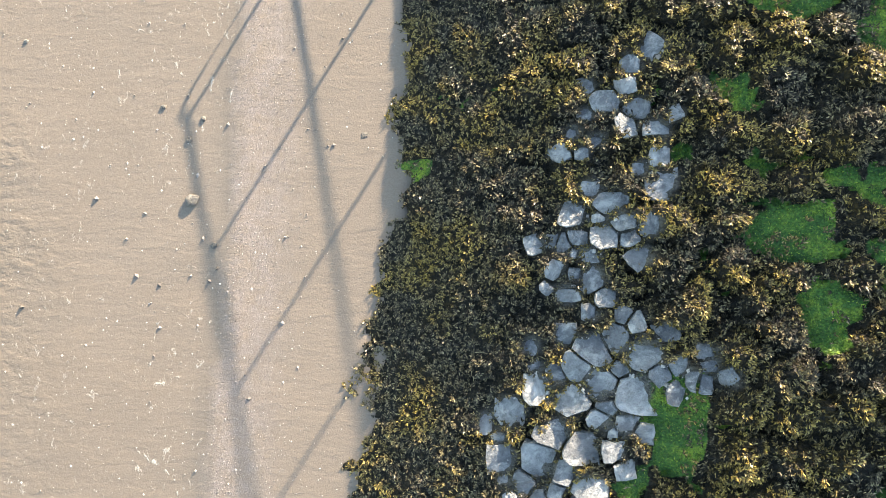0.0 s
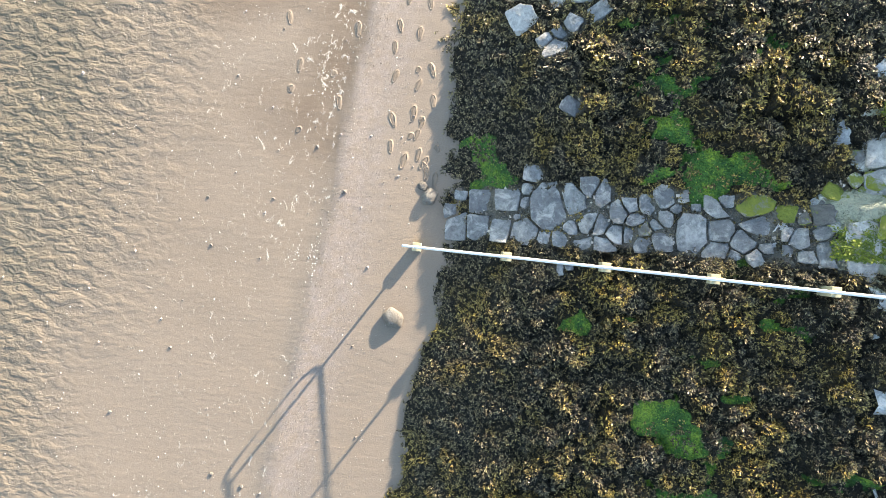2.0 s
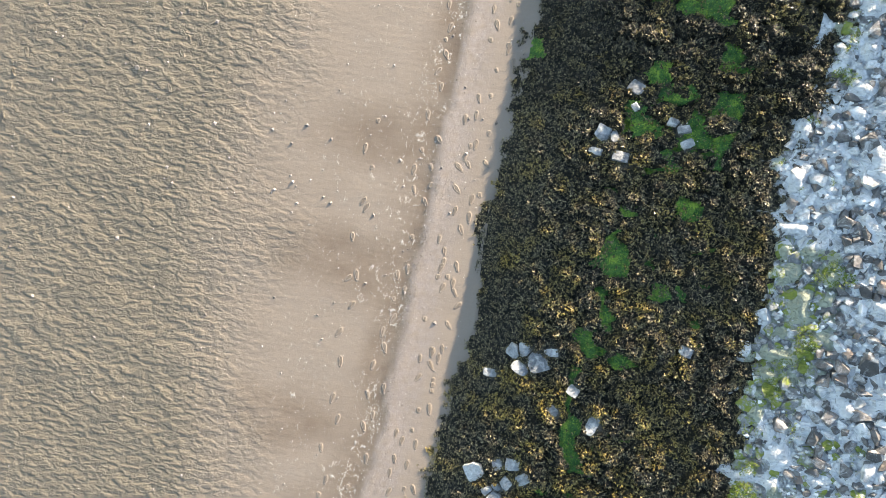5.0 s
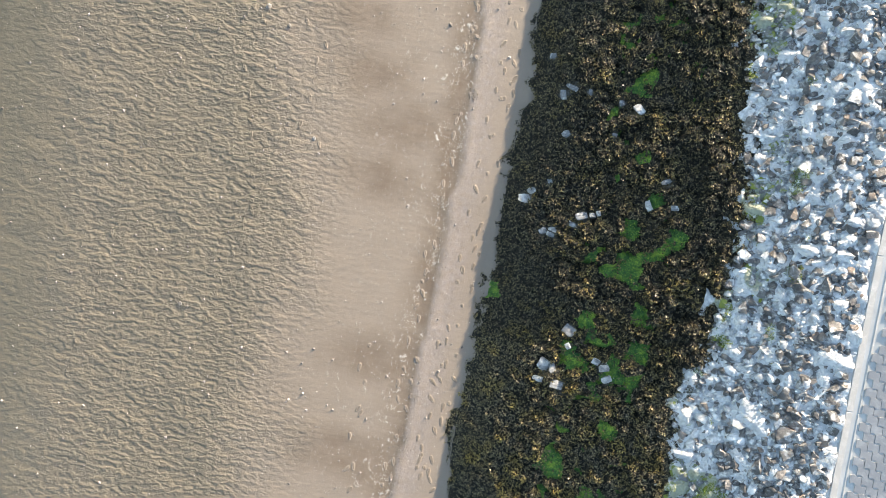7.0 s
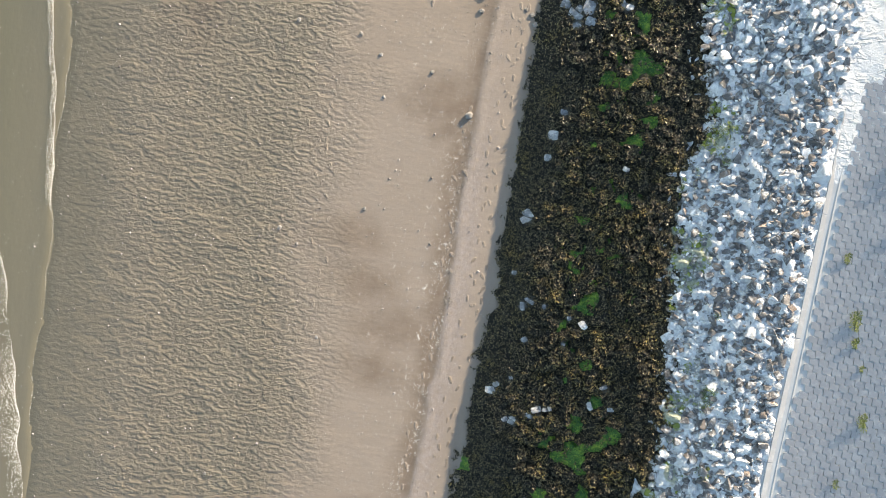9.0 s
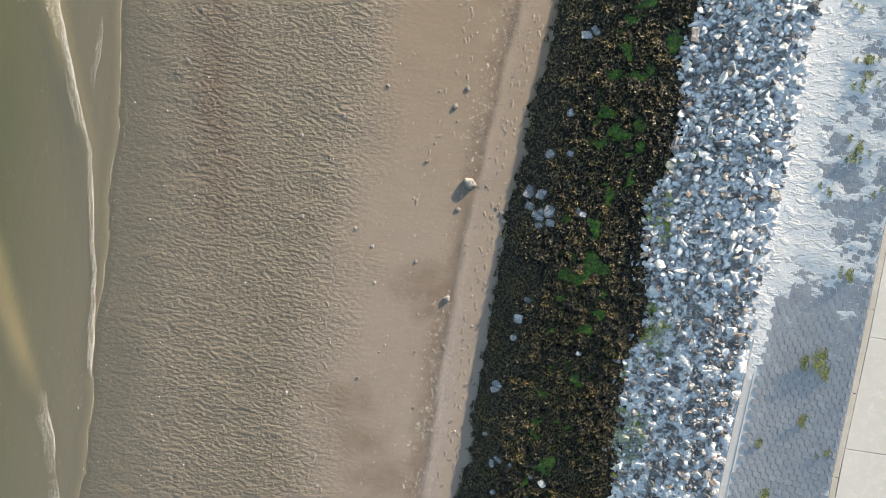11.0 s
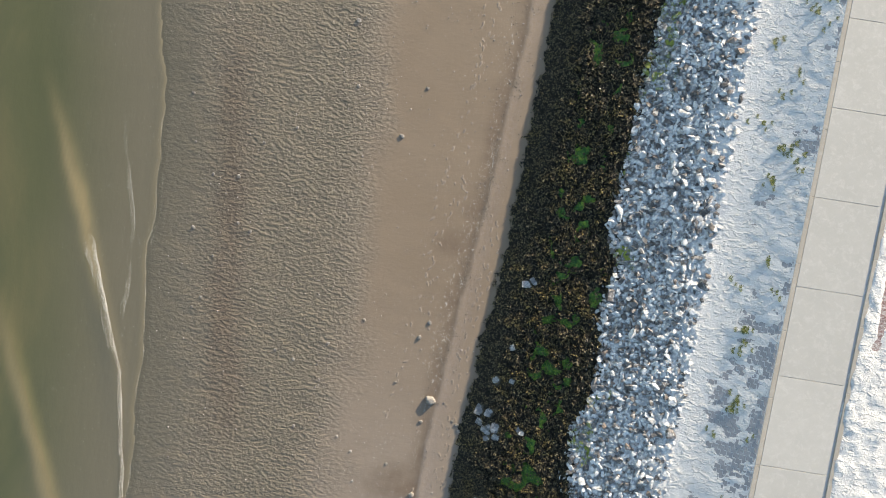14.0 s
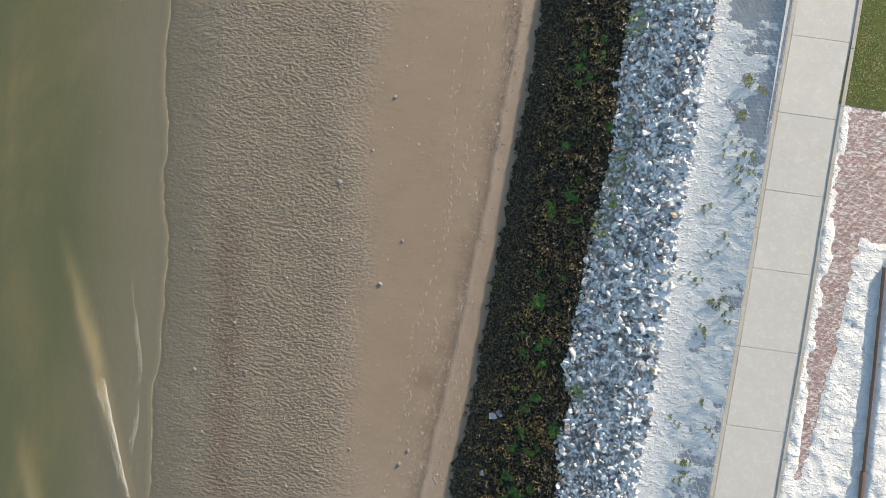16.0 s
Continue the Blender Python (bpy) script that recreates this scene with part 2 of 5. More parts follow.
def sheet(name, xs, ys, z, material, masks=None):
    """A height field over a grid; xs may be (rows, columns) so that its sides follow a curve."""
    rows, cols = z.shape
    Y = np.repeat(ys[:, None], cols, 1)
    X = xs if xs.ndim == 2 else np.repeat(xs[None, :], rows, 0)
    verts = np.stack([X.ravel(), Y.ravel(), z.ravel()], 1)
    i = (np.arange(rows - 1)[:, None] * cols + np.arange(cols - 1)[None, :]).ravel()
    quads = np.stack([i, i + 1, i + cols + 1, i + cols], 1)
    me = raw_mesh(name, verts, quads.ravel(), np.full(len(quads), 4), material)
    for key, value in (masks or {}).items():
        at = me.attributes.new(key, "FLOAT", "POINT")
        at.data.foreach_set("value", np.ascontiguousarray(value, np.float32).ravel())
    return me


def part(name, data, parent, label="", m=None):
    """A mesh (or a bmesh with a material in its first slot) as one object under a thing."""
    ob = new(name, data)
    ob.parent = parent
    if m is not None:
        ob.matrix_basis = m
    if label:
        tagged(ob, label)
    return ob


def from_bm(name, bm, material, smooth=False):
    me = bpy.data.meshes.new(name)
    bm.normal_update()
    bm.to_mesh(me)
    bm.free()
    me.materials.append(material)
    if smooth:
        me.shade_smooth()
    return me


def box_bm(bm, m, bevel=0.0):
    made = bmesh.ops.create_cube(bm, size=1.0, matrix=m)["verts"]
    if bevel:
        edges = list({e for v in made for e in v.link_edges})
        bmesh.ops.bevel(bm, geom=edges, offset=bevel, segments=2, profile=0.7, affect="EDGES")


def tube_bm(bm, points, radius, sides=12, closed=False):
    """A round bar along points."""
    pts = [Vector(p) for p in points]
    rings = []
    n = len(pts)
    for k, p in enumerate(pts):
        a = pts[(k - 1) % n] if (k or closed) else p
        b = pts[(k + 1) % n] if (k < n - 1 or closed) else p
        q = (b - a).normalized().to_track_quat("Z", "Y")
        rings.append([bm.verts.new(p + q @ Vector((radius * math.cos(2 * math.pi * s / sides), radius * math.sin(2 * math.pi * s / sides), 0))) for s in range(sides)])
    for k in range(n if closed else n - 1):
        r, t = rings[k], rings[(k + 1) % n]
        for s in range(sides):
            bm.faces.new((r[s], r[(s + 1) % sides], t[(s + 1) % sides], t[s]))
    if not closed:
        bm.faces.new(rings[0][::-1])
        bm.faces.new(rings[-1])


# ---------- materials ----------
class Shader:
    """A small builder for node materials."""

    def __init__(self, name, roughness=0.8, specular=0.3, metallic=0.0):
        self.mat = bpy.data.materials.new(name)
        self.mat.use_nodes = True
        self.tree = self.mat.node_tree
        self.bsdf = self.tree.nodes["Principled BSDF"]
        self.bsdf.inputs["Roughness"].default_value = roughness
        self.bsdf.inputs["Specular IOR Level"].default_value = specular
        self.bsdf.inputs["Metallic"].default_value = metallic
        self.coord = self.node("ShaderNodeTexCoord").outputs["Object"]

    def node(self, kind):
        return self.tree.nodes.new(kind)

    def link(self, a, b):
        if isinstance(a, bpy.types.NodeSocket):
            self.tree.links.new(a, b)
        elif isinstance(a, (tuple, list)) and b.type == "RGBA":
            b.default_value = (*a, 1)
        else:
            b.default_value = a

    def scaled(self, sx, sy, sz=None, turn=0.0, source=None):
        n = self.node("ShaderNodeMapping")
        self.link(source or self.coord, n.inputs["Vector"])
        n.inputs["Scale"].default_value = (sx, sy, sz if sz is not None else sx)
        n.inputs["Rotation"].default_value = (0, 0, turn)
        return n.outputs[0]

    def noise(self, scale, detail=4.0, rough=0.55, vector=None, warp=0.0):
        n = self.node("ShaderNodeTexNoise")
        self.link(vector or self.coord, n.inputs["Vector"])
        for k, v in (("Scale", scale), ("Detail", detail), ("Roughness", rough), ("Distortion", warp)):
            n.inputs[k].default_value = v
        return n.outputs["Fac"]

    def cells(self, scale, feature="F1", vector=None, out="Distance", random=1.0):
        n = self.node("ShaderNodeTexVoronoi")
        n.feature = feature
        self.link(vector or self.coord, n.inputs["Vector"])
        n.inputs["Scale"].default_value = scale
        n.inputs["Randomness"].default_value = random
        return n.outputs[out]

    def warped(self, scale, amount):
        n = self.node("ShaderNodeTexNoise")
        self.link(self.coord, n.inputs["Vector"])
        n.inputs["Scale"].default_value, n.inputs["Detail"].default_value = scale, 3.0
        v = self.node("ShaderNodeVectorMath")
        v.operation = "MULTIPLY_ADD"
        self.link(n.outputs["Color"], v.inputs[0])
        v.inputs[1].default_value = (amount, amount, amount)
        self.link(self.coord, v.inputs[2])
        return v.outputs[0]

    def ramp(self, value, *stops):
        n = self.node("ShaderNodeValToRGB")
        self.link(value, n.inputs[0])
        while len(n.color_ramp.elements) < len(stops):
            n.color_ramp.elements.new(0.5)
        for e, (p, c) in zip(n.color_ramp.elements, stops):
            e.position = p
            e.color = (*c, 1) if isinstance(c, (tuple, list)) else (c, c, c, 1)
        return n.outputs[0]

    def mix(self, fac, a, b, blend="MIX"):
        n = self.node("ShaderNodeMix")
        n.data_type, n.blend_type = "RGBA", blend
        self.link(fac, n.inputs[0])
        self.link(a, n.inputs[6])
        self.link(b, n.inputs[7])
        return n.outputs[2]

    def math(self, op, a, b=0.0, c=None):
        n = self.node("ShaderNodeMath")
        n.operation = op
        self.link(a, n.inputs[0])
        self.link(b, n.inputs[1])
        if c is not None:
            self.link(c, n.inputs[2])
        return n.outputs[0]

    def attribute(self, name):
        n = self.node("ShaderNodeAttribute")
        n.attribute_name = name
        return n.outputs["Fac"]

    def island(self):
        return self.node("ShaderNodeNewGeometry").outputs["Random Per Island"]

    def thing(self):
        return self.node("ShaderNodeObjectInfo").outputs["Random"]

    def bump(self, value, depth, strength=1.0, before=None):
        n = self.node("ShaderNodeBump")
        self.link(value, n.inputs["Height"])
        n.inputs["Strength"].default_value = strength
        n.inputs["Distance"].default_value = depth
        if before is not None:
            self.link(before, n.inputs["Normal"])
        return n.outputs[0]

    def done(self, color, normal=None, roughness=None):
        self.link(color, self.bsdf.inputs["Base Color"])
        if normal is not None:
            self.link(normal, self.bsdf.inputs["Normal"])
        if roughness is not None:
            self.link(roughness, self.bsdf.inputs["Roughness"])
        return self.mat


def make_beach():
    s = Shader("beach_sand", 0.6, 0.35)
    broad = s.noise(0.22, 4, 0.6, warp=0.4)
    fine = s.noise(38, 3, 0.7)
    streak = s.noise(2.2, 5, 0.6, s.scaled(0.35, 1.6))
    sand = s.mix(broad, (0.236, 0.19, 0.147), (0.31, 0.257, 0.208))
    sand = s.mix(s.math("MULTIPLY", streak, 0.35), sand, (0.235, 0.175, 0.122))
    sand = s.mix(s.attribute("ochre"), sand, s.mix(broad, (0.20, 0.147, 0.098), (0.258, 0.197, 0.138)))
    damp = s.math("MULTIPLY", s.attribute("damp"), s.ramp(s.noise(1.3, 4, 0.6), (0.3, 0.45), (0.65, 1.0)))
    sand = s.mix(damp, sand, (0.152, 0.107, 0.072))
    mud = s.attribute("mud")
    levels = s.math("MULTIPLY", s.noise(2.7, 4, 0.5, s.scaled(0.85, 1.4), 0.3), 7.0)
    rise = s.math("FRACT", levels)
    relief = s.math("ADD", s.math("FLOOR", levels), s.ramp(rise, (0.0, 0.0), (0.8, 0.3), (1.0, 1.0)))
    crisp = s.math("MULTIPLY", s.attribute("mud"), s.ramp(s.noise(0.5, 3, 0.5), (0.35, 0.15), (0.6, 1.0)))
    silt = s.mix(s.noise(0.5, 5, 0.65), (0.126, 0.108, 0.079), (0.181, 0.158, 0.119))
    silt = s.mix(s.ramp(rise, (0.75, 0.0), (0.97, 0.3)), silt, (0.13, 0.108, 0.076))
    sand = s.mix(mud, sand, silt)
    sand = s.mix(s.math("MULTIPLY", s.attribute("iron"), s.ramp(s.noise(0.8, 4, 0.6, s.scaled(1, 0.3)), (0.2, 0.35), (0.6, 0.9))), sand, (0.118, 0.089, 0.065))
    grit = s.noise(75, 3, 0.8)
    shingle = s.mix(s.ramp(grit, (0.35, 0.0), (0.7, 1.0)), (0.25, 0.21, 0.195), (0.41, 0.355, 0.335))
    sand = s.mix(s.math("MULTIPLY", s.attribute("shingle"), s.ramp(s.noise(5, 4, 0.7), (0.35, 0.1), (0.7, 0.75))), sand, shingle)
    sand = s.mix(s.ramp(fine, (0.4, 0.0), (0.75, 0.5)), sand, (0.17, 0.132, 0.098))
    froth = s.math("MULTIPLY_ADD", s.attribute("foam"), 0.075, s.noise(6.0, 7, 0.76, s.scaled(1.0, 0.7), 0.8))
    foam = s.math("MULTIPLY", s.ramp(s.attribute("foam"), (0.0, 0.0), (0.3, 1.0)), s.ramp(froth, (0.62, 0.0), (0.69, 1.0)))
    sand = s.mix(s.math("MULTIPLY", foam, 0.8), sand, (0.54, 0.52, 0.475))
    n = s.bump(s.noise(3.6, 6, 0.6, s.scaled(0.6, 1.7), 0.4), 0.012, 0.7)
    n = s.bump(s.math("MULTIPLY", relief, crisp), 0.011, 1.0, n)
    n = s.bump(s.math("MULTIPLY", s.noise(17, 5, 0.6), mud), 0.02, 1.0, n)
    clods = s.ramp(s.noise(4.2, 4, 0.5, s.scaled(0.8, 1.3), 0.25), (0.4, 0.0), (0.5, 0.5), (0.64, 1.0))
    n = s.bump(s.math("MULTIPLY", clods, mud), 0.04, 1.0, n)
    n = s.bump(s.math("MULTIPLY", s.attribute("shingle"), grit), 0.012, 0.7, n)
    n = s.bump(s.math("ADD", fine, s.math("MULTIPLY", foam, 1.4)), 0.006, 0.8, n)
    n = s.bump(s.attribute("press"), 0.03, 1.0, n)
    rough = s.math("MULTIPLY_ADD", s.math("MAXIMUM", damp, s.attribute("swash")), -0.3, 0.68)
    sand = s.mix(s.attribute("swash"), sand, (0.10, 0.091, 0.062))
    return s.done(sand, n, rough)


def make_mat():
    s = Shader("weed_bed", 0.5, 0.25)
    at = s.warped(9, 0.06)
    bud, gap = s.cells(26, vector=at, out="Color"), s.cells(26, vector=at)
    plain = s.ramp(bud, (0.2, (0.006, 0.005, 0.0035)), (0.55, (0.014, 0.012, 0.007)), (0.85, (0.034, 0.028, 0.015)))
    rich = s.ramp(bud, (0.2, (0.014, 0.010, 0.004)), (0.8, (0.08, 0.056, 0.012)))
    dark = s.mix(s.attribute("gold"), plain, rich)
    # black between the buds: crevice shade painted into the bed's colour
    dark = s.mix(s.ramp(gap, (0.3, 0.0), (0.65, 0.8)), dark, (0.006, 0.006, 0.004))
    tone = s.ramp(s.noise(2.6, 6, 0.7), (0.33, (0.03, 0.10, 0.032)), (0.5, (0.09, 0.22, 0.038)), (0.64, (0.33, 0.48, 0.055)))
    moss = s.mix(s.ramp(s.noise(34, 6, 0.85), (0.42, 0.0), (0.62, 0.75)), tone, (0.014, 0.035, 0.012))
    silt = s.mix(s.noise(7, 7, 0.75), (0.04, 0.038, 0.032), (0.28, 0.262, 0.22))
    silt = s.mix(s.ramp(s.noise(42, 4, 0.8), (0.52, 0.0), (0.66, 0.7)), silt, (0.42, 0.40, 0.35))
    c = s.mix(s.attribute("bare"), dark, silt)
    c = s.mix(s.ramp(s.math("ADD", s.attribute("algae"), s.math("MULTIPLY", s.math("SUBTRACT", s.noise(14, 4, 0.7), 0.5), 0.6)), (0.3, 0.0), (0.5, 1.0)), c, moss)
    n = s.bump(s.noise(7, 4, 0.6), 0.06, 0.8)
    n = s.bump(gap, -0.04, 1.0, n)
    n = s.bump(s.noise(60, 4, 0.7), 0.012, 0.9, n)
    return s.done(c, n)


def make_frond(name, pale, specular):
    s = Shader(name, 0.38, specular)
    uv = s.node("ShaderNodeSeparateXYZ")
    s.link(s.node("ShaderNodeUVMap").outputs[0], uv.inputs[0])
    gold, tip = uv.outputs[0], uv.outputs[1]
    r = s.island()
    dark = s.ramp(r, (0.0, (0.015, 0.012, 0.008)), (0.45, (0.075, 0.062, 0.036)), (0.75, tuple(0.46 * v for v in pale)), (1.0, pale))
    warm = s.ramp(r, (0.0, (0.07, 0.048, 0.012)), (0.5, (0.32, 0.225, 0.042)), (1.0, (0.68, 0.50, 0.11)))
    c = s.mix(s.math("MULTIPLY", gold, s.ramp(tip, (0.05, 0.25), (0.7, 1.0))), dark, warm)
    # near-black roots: the shade deep inside the tufts put into the colour
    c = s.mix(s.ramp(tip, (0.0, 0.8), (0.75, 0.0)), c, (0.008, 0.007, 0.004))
    return s.done(c)


def make_green():
    s = Shader("green_weed", 0.6, 0.35)
    r = s.island()
    return s.done(s.ramp(r, (0.0, (0.025, 0.075, 0.02)), (0.55, (0.09, 0.19, 0.028)), (1.0, (0.28, 0.40, 0.045))))


def make_stone(name, low, high, pale, amount, green=0.0, rust=0.0):
    s = Shader(name, 0.62, 0.35)
    pick = s.thing()
    pick2 = s.island()
    r = s.math("FRACT", s.math("ADD", pick, pick2))
    shifted = s.node("ShaderNodeVectorMath")
    s.link(s.node("ShaderNodeNewGeometry").outputs["Position"], shifted.inputs[0])
    shifted.inputs[1].default_value = (3.1, 1.7, 0.4)
    at = shifted.outputs[0]
    c = s.mix(r, low, high)
    c = s.mix(s.ramp(s.noise(9, 7, 0.75, at), (0.38, 0.0), (0.68, 0.8)), c, tuple(v * 0.5 for v in low))
    patch = s.ramp(s.noise(3.4, 6, 0.7, at, 0.6), (0.62 - 0.28 * amount, 0.0), (0.74 - 0.2 * amount, 1.0))
    c = s.mix(s.math("MULTIPLY", patch, min(1.0, 0.35 + amount)), c, pale)
    if rust:
        c = s.mix(s.math("MULTIPLY", s.math("GREATER_THAN", r, 1 - rust), 0.5), c, (0.30, 0.20, 0.13))
    if green:
        film = s.ramp(s.math("ADD", s.noise(4.5, 6, 0.75, at), s.math("MULTIPLY", s.math("SUBTRACT", r, 0.5), 0.35)), (0.66 - 0.3 * green, 0.0), (0.76 - 0.28 * green, 0.95))
        c = s.mix(film, c, s.mix(s.noise(9, 5, 0.7, at), (0.05, 0.085, 0.012), (0.36, 0.40, 0.05)))
    n = s.bump(s.noise(9, 7, 0.72, at), 0.09, 0.9)
    n = s.bump(s.noise(70, 4, 0.7, at), 0.006, 0.7, n)
    return s.done(c, n)


def make_grout():
    s = Shader("pale_grout", 0.75, 0.25)
    lumps = s.cells(3.6, "SMOOTH_F1", s.warped(2.2, 0.35))
    folds = s.noise(3.4, 5, 0.55, warp=2.2)
    c = s.mix(s.noise(1.1, 5, 0.65, warp=1.0), (0.66, 0.655, 0.64), (0.89, 0.885, 0.87))
    c = s.mix(s.ramp(s.noise(4.2, 7, 0.75, warp=0.8), (0.57, 0.0), (0.72, 0.8)), c, (0.2, 0.195, 0.19))
    c = s.mix(s.ramp(s.math("ADD", s.attribute("algae"), s.math("MULTIPLY", s.noise(2.4, 5, 0.7), 0.6)), (0.82, 0.0), (0.95, 0.6)), c, (0.17, 0.2, 0.035))
    n = s.bump(lumps, -0.22, 0.9)
    n = s.bump(folds, 0.2, 0.9, n)
    n = s.bump(s.noise(13, 5, 0.65, warp=1.0), 0.05, 0.9, n)
    return s.done(c, s.bump(s.noise(48, 4, 0.7), 0.01, 0.8, n))


def make_drift():
    s = Shader("windblown_sand", 0.8, 0.2)
    c = s.mix(s.noise(0.6, 5, 0.65), (0.58, 0.575, 0.56), (0.70, 0.695, 0.675))
    c = s.mix(s.ramp(s.noise(3.4, 7, 0.75, s.scaled(0.7, 1.5)), (0.55, 0.0), (0.8, 0.28)), c, (0.46, 0.445, 0.42))
    n = s.bump(s.ramp(s.noise(2.9, 4, 0.55, s.scaled(0.8, 1.2), 0.3), (0.52, 0.0), (0.6, 0.7), (0.72, 1.0)), 0.06, 1.0)
    n = s.bump(s.noise(7, 5, 0.65, s.scaled(0.9, 1.2), 0.4), 0.05, 1.0, n)
    return s.done(c, s.bump(s.noise(60, 3, 0.7), 0.006, 0.7, n))


def make_concrete(name, low, high, dirt, seam=False):
    s = Shader(name, 0.75, 0.25)
    r = s.math("FRACT", s.math("ADD", s.thing(), s.island()))
    at = s.node("ShaderNodeNewGeometry").outputs["Position"]
    c = s.mix(s.noise(0.7, 6, 0.65, at), low, high)
    c = s.mix(s.math("MULTIPLY", r, 0.22), c, tuple(v * 0.72 for v in low))
    c = s.mix(s.ramp(s.noise(2.6, 7, 0.75, at, 0.6), (0.5, 0.0), (0.78, 0.7)), c, dirt)
    c = s.mix(s.ramp(s.noise(55, 3, 0.7, at), (0.35, 0.0), (0.8, 0.25)), c, tuple(v * 0.5 for v in low))
    return s.done(c, s.bump(s.noise(45, 5, 0.75, at), 0.006, 0.6))


def make_brick_paving():
    s = Shader("red_brick_paving", 0.8, 0.25)
    n = s.node("ShaderNodeTexBrick")
    s.link(s.scaled(1, 1), n.inputs["Vector"])
    for k, v in (("Scale", 1.0), ("Mortar Size", 0.008), ("Brick Width", 0.21), ("Row Height", 0.075), ("Bias", 0.0)):
        n.inputs[k].default_value = v
    n.inputs["Color1"].default_value = (0.19, 0.08, 0.068, 1)
    n.inputs["Color2"].default_value = (0.29, 0.145, 0.125, 1)
    n.inputs["Mortar"].default_value = (0.5, 0.47, 0.44, 1)
    c = s.mix(s.ramp(s.noise(1.2, 6, 0.7), (0.35, 0.0), (0.75, 0.8)), n.outputs["Color"], (0.20, 0.17, 0.17))
    c = s.mix(s.ramp(s.noise(5, 8, 0.8, s.scaled(0.7, 1.6)), (0.5, 0.0), (0.58, 0.95)), c, (0.62, 0.605, 0.58))
    return s.done(c, s.bump(n.outputs["Fac"], -0.01, 0.8))


def make_water():
    s = Shader("shallow_sea", 0.16, 0.5)
    silt = s.ramp(s.noise(0.09, 5, 0.6, s.scaled(1.5, 0.5), 0.8), (0.3, (0.076, 0.082, 0.036)), (0.55, (0.096, 0.096, 0.044)), (0.75, (0.135, 0.118, 0.055)))
    c = s.mix(s.attribute("shallow"), silt, (0.148, 0.13, 0.088))
    c = s.mix(s.attribute("stir"), c, (0.34, 0.26, 0.13))
    n = s.bump(s.noise(1.1, 5, 0.6, s.scaled(1.3, 0.5)), 0.03, 0.5)
    n = s.bump(s.noise(6, 4, 0.6), 0.008, 0.4, n)
    return s.done(c, n)


def make_plain(name, color, roughness=0.6, specular=0.3, vary=0.25, scale=14.0, metallic=0.0):
    s = Shader(name, roughness, specular, metallic)
    c = s.mix(s.noise(scale, 5, 0.7), tuple(v * (1 - vary) for v in color), tuple(min(1, v * (1 + vary)) for v in color))
    return s.done(c, s.bump(s.noise(scale * 4, 3, 0.6), 0.003, 0.4))


def make_scatter(name, low, high):
    s = Shader(name, 0.6, 0.3)
    return s.done(s.mix(s.island(), low, high))


def make_blade():
    s = Shader("grass_blade", 0.6, 0.25)
    green = s.mix(s.island(), (0.075, 0.125, 0.016), (0.125, 0.175, 0.028))
    return s.done(s.mix(s.ramp(s.noise(0.9, 5, 0.7), (0.42, 0.0), (0.68, 0.9)), green, (0.23, 0.21, 0.065)))


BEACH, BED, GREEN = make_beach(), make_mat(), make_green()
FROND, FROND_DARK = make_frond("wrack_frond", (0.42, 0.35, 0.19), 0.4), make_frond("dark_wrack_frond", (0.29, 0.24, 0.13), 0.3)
LETTUCE = make_scatter("yellow_green_weed", (0.04, 0.08, 0.012), (0.24, 0.28, 0.035))
SLATE = make_stone("grey_slate", (0.22, 0.228, 0.238), (0.45, 0.455, 0.45), (0.66, 0.65, 0.625), 0.45)
PALE = make_stone("pale_stone", (0.36, 0.36, 0.35), (0.6, 0.59, 0.57), (0.76, 0.75, 0.72), 0.5)
MOSSY = make_stone("algae_stone", (0.17, 0.17, 0.16), (0.33, 0.33, 0.31), (0.5, 0.5, 0.47), 0.3, 0.8)
RUBBLE = make_stone("rubble_stone", (0.10, 0.094, 0.09), (0.31, 0.285, 0.265), (0.80, 0.795, 0.78), 0.42, 0.0, 0.08)
SMEARED = make_stone("smeared_stone", (0.42, 0.415, 0.405), (0.70, 0.69, 0.67), (0.86, 0.855, 0.84), 0.7)
RUBBLE_MOSSY = make_stone("rubble_algae_stone", (0.14, 0.14, 0.14), (0.42, 0.42, 0.41), (0.74, 0.74, 0.71), 0.55, 0.5, 0.05)
GROUT, DRIFT = make_grout(), make_drift()
PAVER = make_concrete("grey_paver", (0.27, 0.265, 0.27), (0.40, 0.395, 0.395), (0.60, 0.585, 0.575))
CONCRETE = make_concrete("promenade_concrete", (0.43, 0.415, 0.38), (0.55, 0.53, 0.49), (0.62, 0.605, 0.565))
KERB = make_concrete("kerb_concrete", (0.34, 0.305, 0.255), (0.46, 0.425, 0.365), (0.54, 0.52, 0.48))
BRICK, WATER = make_brick_paving(), make_water()
STEEL = make_plain("galvanised_rail", (0.72, 0.73, 0.74), 0.42, 0.5, 0.1, 10)
PLATE = make_plain("concrete_footing", (0.42, 0.385, 0.26), 0.8, 0.25, 0.3, 12)
BEDDING = make_plain("sandy_joint", (0.48, 0.475, 0.46), 0.9, 0.2, 0.3, 1.4)
BEAM = make_concrete("beam_concrete", (0.37, 0.365, 0.35), (0.50, 0.49, 0.47), (0.66, 0.65, 0.63))
TIMBER = make_plain("brown_timber", (0.17, 0.105, 0.075), 0.75, 0.25, 0.35, 9)
TURF_SOIL = make_plain("turf_soil", (0.075, 0.09, 0.022), 0.9, 0.2, 0.6, 1.6)
LEAF = make_scatter("plant_leaf", (0.05, 0.08, 0.02), (0.21, 0.22, 0.055))
BLADE = make_blade()
